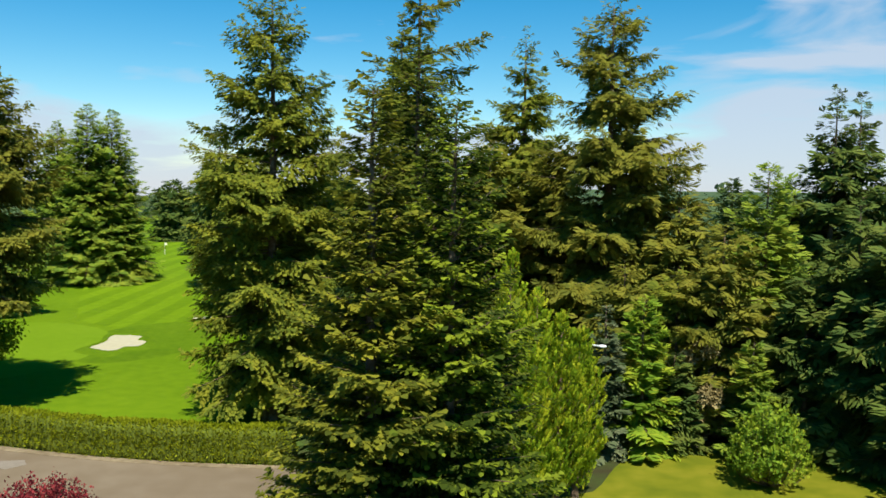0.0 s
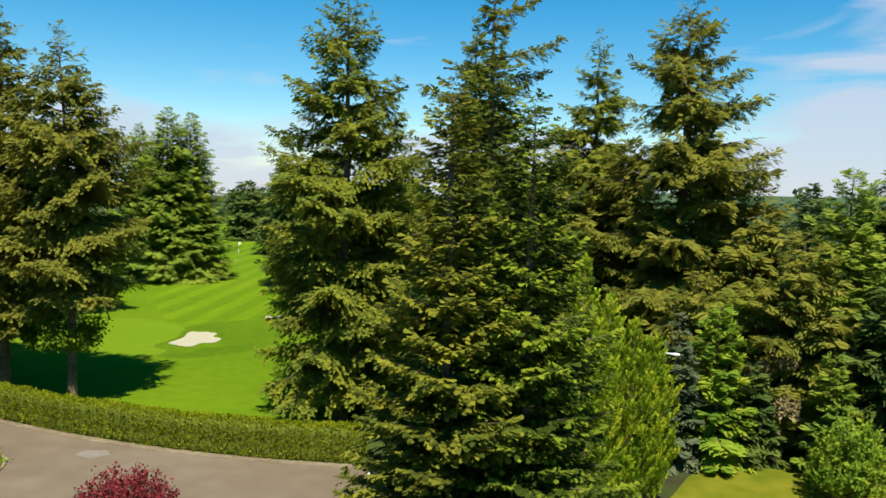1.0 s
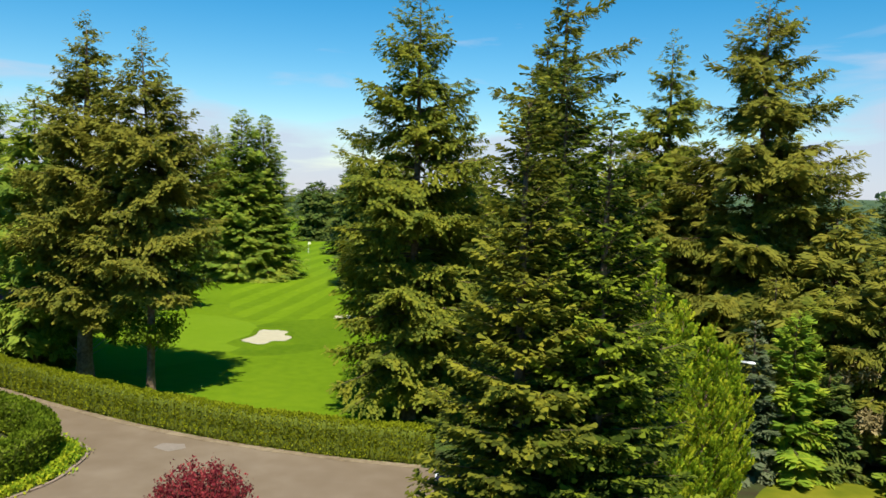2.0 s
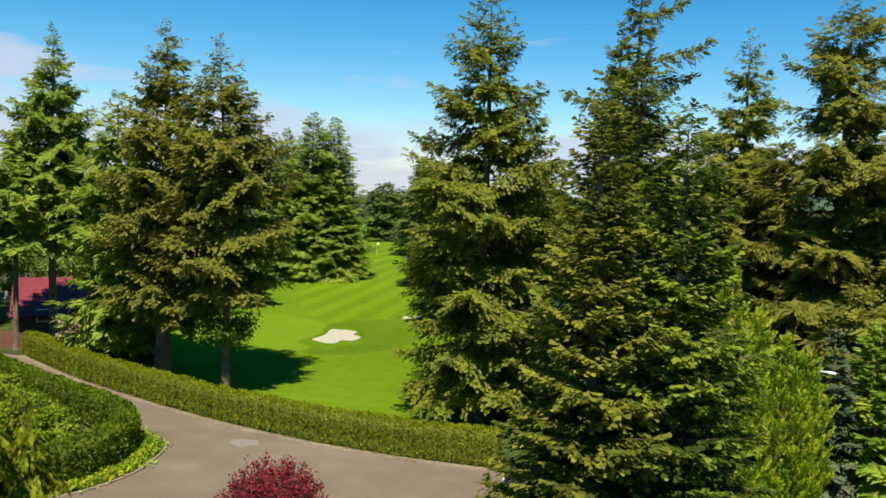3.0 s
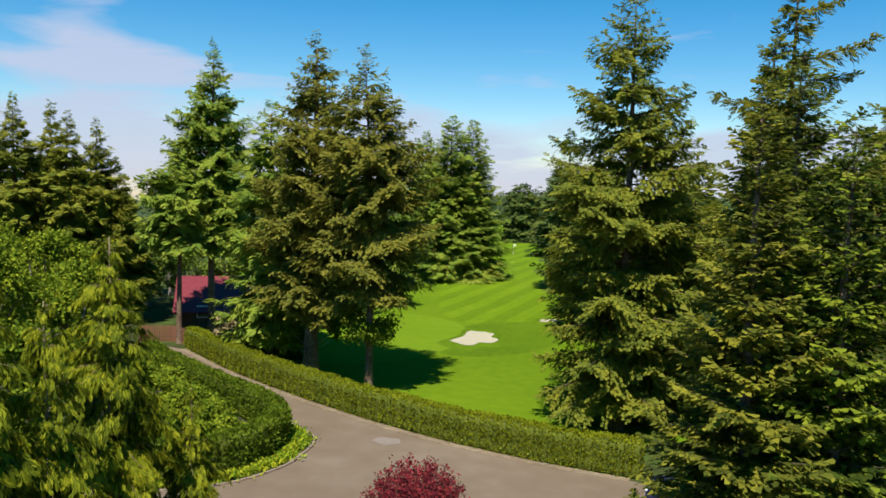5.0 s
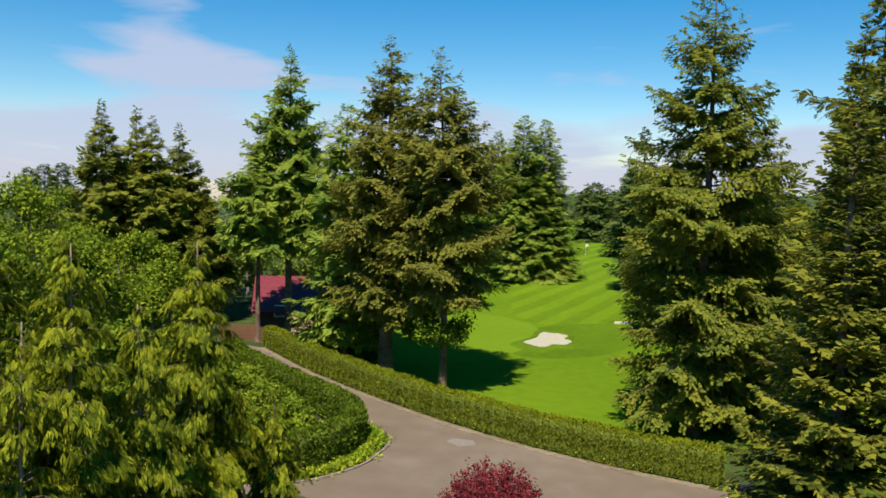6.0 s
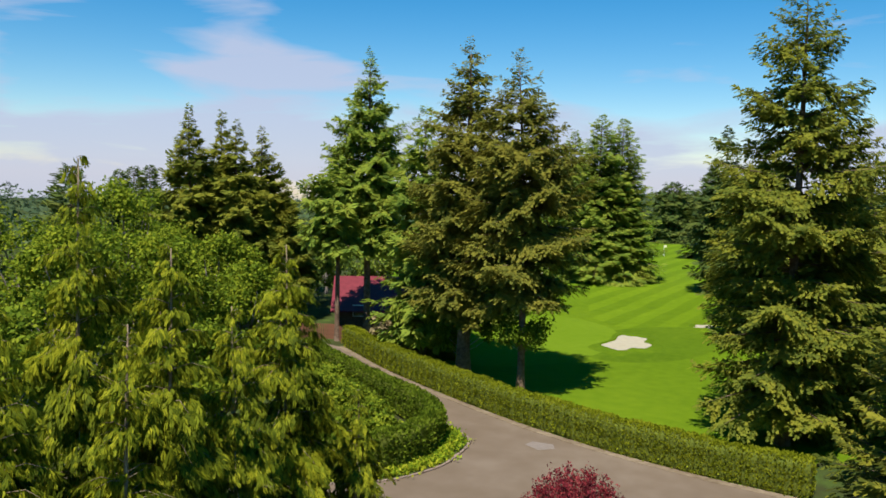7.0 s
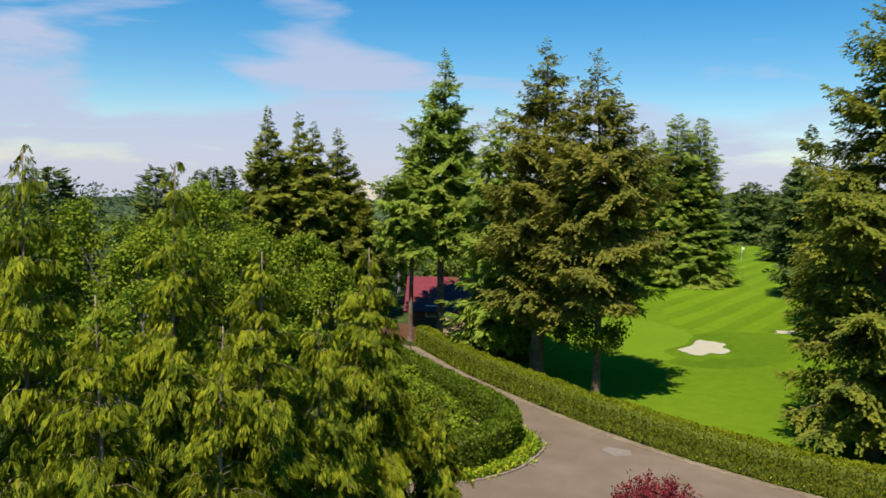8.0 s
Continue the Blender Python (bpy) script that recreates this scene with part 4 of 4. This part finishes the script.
def house(name, x, y, turn, w, d, eave, ridge, roof_mat, wall_mat, label):
    """A gabled house: walls, two roof slopes with overhang, windows, door and chimney."""
    thing = empty_at(name, x, y, 0, turn)
    tagged(thing, label, "house")
    bm = bmesh.new()
    vs = [(-w / 2, -d / 2), (w / 2, -d / 2), (w / 2, d / 2), (-w / 2, d / 2)]
    lo = [bm.verts.new((a, b, -0.1)) for a, b in vs]
    hi = [bm.verts.new((a, b, eave)) for a, b in vs]
    g = [bm.verts.new((-w / 2, 0, ridge - 0.12)), bm.verts.new((w / 2, 0, ridge - 0.12))]
    for i in range(4):
        bm.faces.new((lo[i], lo[(i + 1) % 4], hi[(i + 1) % 4], hi[i]))
    bm.faces.new((hi[1], hi[2], g[1]))
    bm.faces.new((hi[3], hi[0], g[0]))
    part("wall", bm, wall_mat, thing)
    for sgn in (-1, 1):
        bm = bmesh.new()
        o = 0.7
        slope = (ridge - eave) / (d / 2)
        pts = [(-w / 2 - o, 0, ridge), (w / 2 + o, 0, ridge), (w / 2 + o, sgn * (d / 2 + o), eave - slope * o), (-w / 2 - o, sgn * (d / 2 + o), eave - slope * o)]
        top = [bm.verts.new((a, b, c + 0.14)) for a, b, c in pts]
        bot = [bm.verts.new((a, b, c)) for a, b, c in pts]
        bm.faces.new(top), bm.faces.new(bot[::-1])
        for i in range(4):
            bm.faces.new((top[i], bot[i], bot[(i + 1) % 4], top[(i + 1) % 4]))
        bmesh.ops.recalc_face_normals(bm, faces=bm.faces)
        part("roof", bm, roof_mat, thing)
    for k in range(3):
        bm = bmesh.new()
        cx = -w / 2 + w * (k + 0.5) / 3
        box(bm, cx - 0.7, cx + 0.7, -d / 2 - 0.04, -d / 2 + 0.06, 0.9, 2.0)
        win = part("window", bm, WHITE, thing)
        bm = bmesh.new()
        box(bm, cx - 0.6, cx + 0.6, -d / 2 - 0.06, -d / 2 - 0.02, 1.0, 1.9)
        part("pane", bm, GLASS, win)
    bm = bmesh.new()
    box(bm, w * 0.2, w * 0.2 + 0.7, d * 0.1, d * 0.1 + 0.7, eave, ridge + 0.8)
    part("chimney", bm, BROWNWOOD, thing)
    return thing


house("red_roofed_house", -48.4, 63.4, 37, 12, 8, 1.8, 4.1, ROOF, BROWNWOOD, "low dark house with a red roof among firs")
house("white_house", -55.0, 28.5, 62, 9, 8, 3.4, 5.4, GREYROOF, WHITE, "white house with a grey roof hidden by trees")


def board_fence(name, pts, h, label):
    thing = empty_at(name, *pts[0])
    tagged(thing, label, "fence")
    line = smooth_line(pts, 0.16)
    bm0 = bmesh.new()
    box(bm0, -0.075, 0.075, -0.015, 0.015, -0.05, h)
    me = bpy.data.meshes.new("board")
    bm0.to_mesh(me)
    bm0.free()
    me.materials.append(BROWNWOOD)
    org = thing.matrix_basis.inverted()
    d = np.gradient(line, axis=0)
    for p, q in zip(line, d):
        b = child("board", me, thing)
        b.matrix_basis = org @ pose(p[0], p[1], 0, 0, 0, math.degrees(math.atan2(q[1], q[0])))


board_fence("board_fence", [(-49.5, 50.2), (-47.0, 51.6), (-44.8, 50.4)], 1.3, "brown wooden board fence at the drive's end")


def car(x, y, turn, paint, label):
    """A saloon car: body, cabin, panes, wheels and lamps."""
    thing = empty_at("car", x, y, -0.018, turn)
    tagged(thing, label, "car")
    prof = [(-2.2, 0.35), (-2.25, 0.7), (-2.05, 0.95), (-1.5, 1.0), (-0.9, 1.42), (0.55, 1.45), (1.2, 1.0), (2.0, 0.88), (2.25, 0.65), (2.25, 0.35)]
    bm = bmesh.new()
    rows = []
    for yy, k in ((-0.88, 0.0), (-0.8, 0.05), (0.8, 0.05), (0.88, 0.0)):
        rows.append([bm.verts.new((px, yy * (0.82 if pz > 1.1 else 1), pz + k)) for px, pz in prof])
    for a, b in zip(rows, rows[1:]):
        for i in range(len(prof) - 1):
            bm.faces.new((a[i], a[i + 1], b[i + 1], b[i]))
        bm.faces.new((a[-1], a[0], b[0], b[-1]))
    bm.faces.new(rows[0][::-1]), bm.faces.new(rows[-1])
    bmesh.ops.recalc_face_normals(bm, faces=bm.faces)
    part("body", bm, paint, thing)
    for pts in ([(0.62, 1.44), (1.18, 1.05)], [(-0.95, 1.42), (-1.46, 1.05)]):
        bm = bmesh.new()
        (xa, za), (xb, zb) = pts
        bm.faces.new([bm.verts.new(c) for c in ((xa, -0.6, za + 0.06), (xa, 0.6, za + 0.06), (xb, 0.7, zb + 0.06), (xb, -0.7, zb + 0.06))])
        r = bmesh.ops.extrude_face_region(bm, geom=bm.faces[:])
        for v in r["geom"]:
            if isinstance(v, bmesh.types.BMVert):
                v.co.z += 0.02
        part("windscreen", bm, GLASS, thing)
    for sgn in (-1, 1):
        bm = bmesh.new()
        bm.faces.new([bm.verts.new(c) for c in ((-1.3, 0.86 * sgn, 1.03), (1.0, 0.86 * sgn, 1.03), (0.5, 0.76 * sgn, 1.38), (-0.85, 0.76 * sgn, 1.38))])
        r = bmesh.ops.extrude_face_region(bm, geom=bm.faces[:])
        for v in r["geom"]:
            if isinstance(v, bmesh.types.BMVert):
                v.co.y += 0.03 * sgn
        part("side_window", bm, GLASS, thing)
        for wx in (-1.35, 1.4):
            bm = bmesh.new()
            bmesh.ops.create_cone(bm, cap_ends=True, segments=20, radius1=0.33, radius2=0.33, depth=0.22, matrix=pose(wx, 0.82 * sgn, 0.33, 90))
            bmesh.ops.bevel(bm, geom=[e for e in bm.edges if len(e.link_faces) == 2 and any(len(f.verts) > 4 for f in e.link_faces)], offset=0.04, segments=2, affect="EDGES")
            w = part("wheel", bm, RUBBER, thing)
            bm = bmesh.new()
            bmesh.ops.create_cone(bm, cap_ends=True, segments=16, radius1=0.2, radius2=0.2, depth=0.03, matrix=pose(wx, 0.94 * sgn, 0.33, 90))
            part("rim", bm, SILVER, w)
        bm = bmesh.new()
        box(bm, 2.16, 2.27, 0.62 * sgn - 0.16, 0.62 * sgn + 0.16, 0.62, 0.76)
        part("headlight", bm, WHITE, thing)
    return thing


car(-3.8, 35.0, 185, BLUECAR, "dark blue car parked under a fir beside the road")
car(-27.0, 18.5, 60, SILVER, "silver car half hidden behind cedars")


def street_lamp(x, y, z, turn):
    """A lamp post with a curved arm and a white head."""
    thing = empty_at("street_lamp", x, y, 0, turn)
    tagged(thing, "white lamp head on a slim post among the trees", "street lamp")
    v, f = tube_rows([(0, 0, -0.05, 0.06), (0, 0, z * 0.5, 0.045), (0, 0, z + 0.1, 0.035)], 8)
    child("post", mesh_from("post", v, f, RUBBER), thing)
    bm = bmesh.new()
    box(bm, -0.03, 0.4, -0.03, 0.03, z + 0.02, z + 0.08)
    part("arm", bm, WHITE, thing)
    bm = bmesh.new()
    bmesh.ops.create_uvsphere(bm, u_segments=12, v_segments=8, radius=0.13)
    for vv in bm.verts:
        vv.co = Vector((0.5 + vv.co.x * 1.5, vv.co.y, z + 0.03 + vv.co.z * 0.55))
    part("lamp_head", bm, WHITE, thing, "white lamp head")


street_lamp(6.75, 36.1, 6.15, -20)
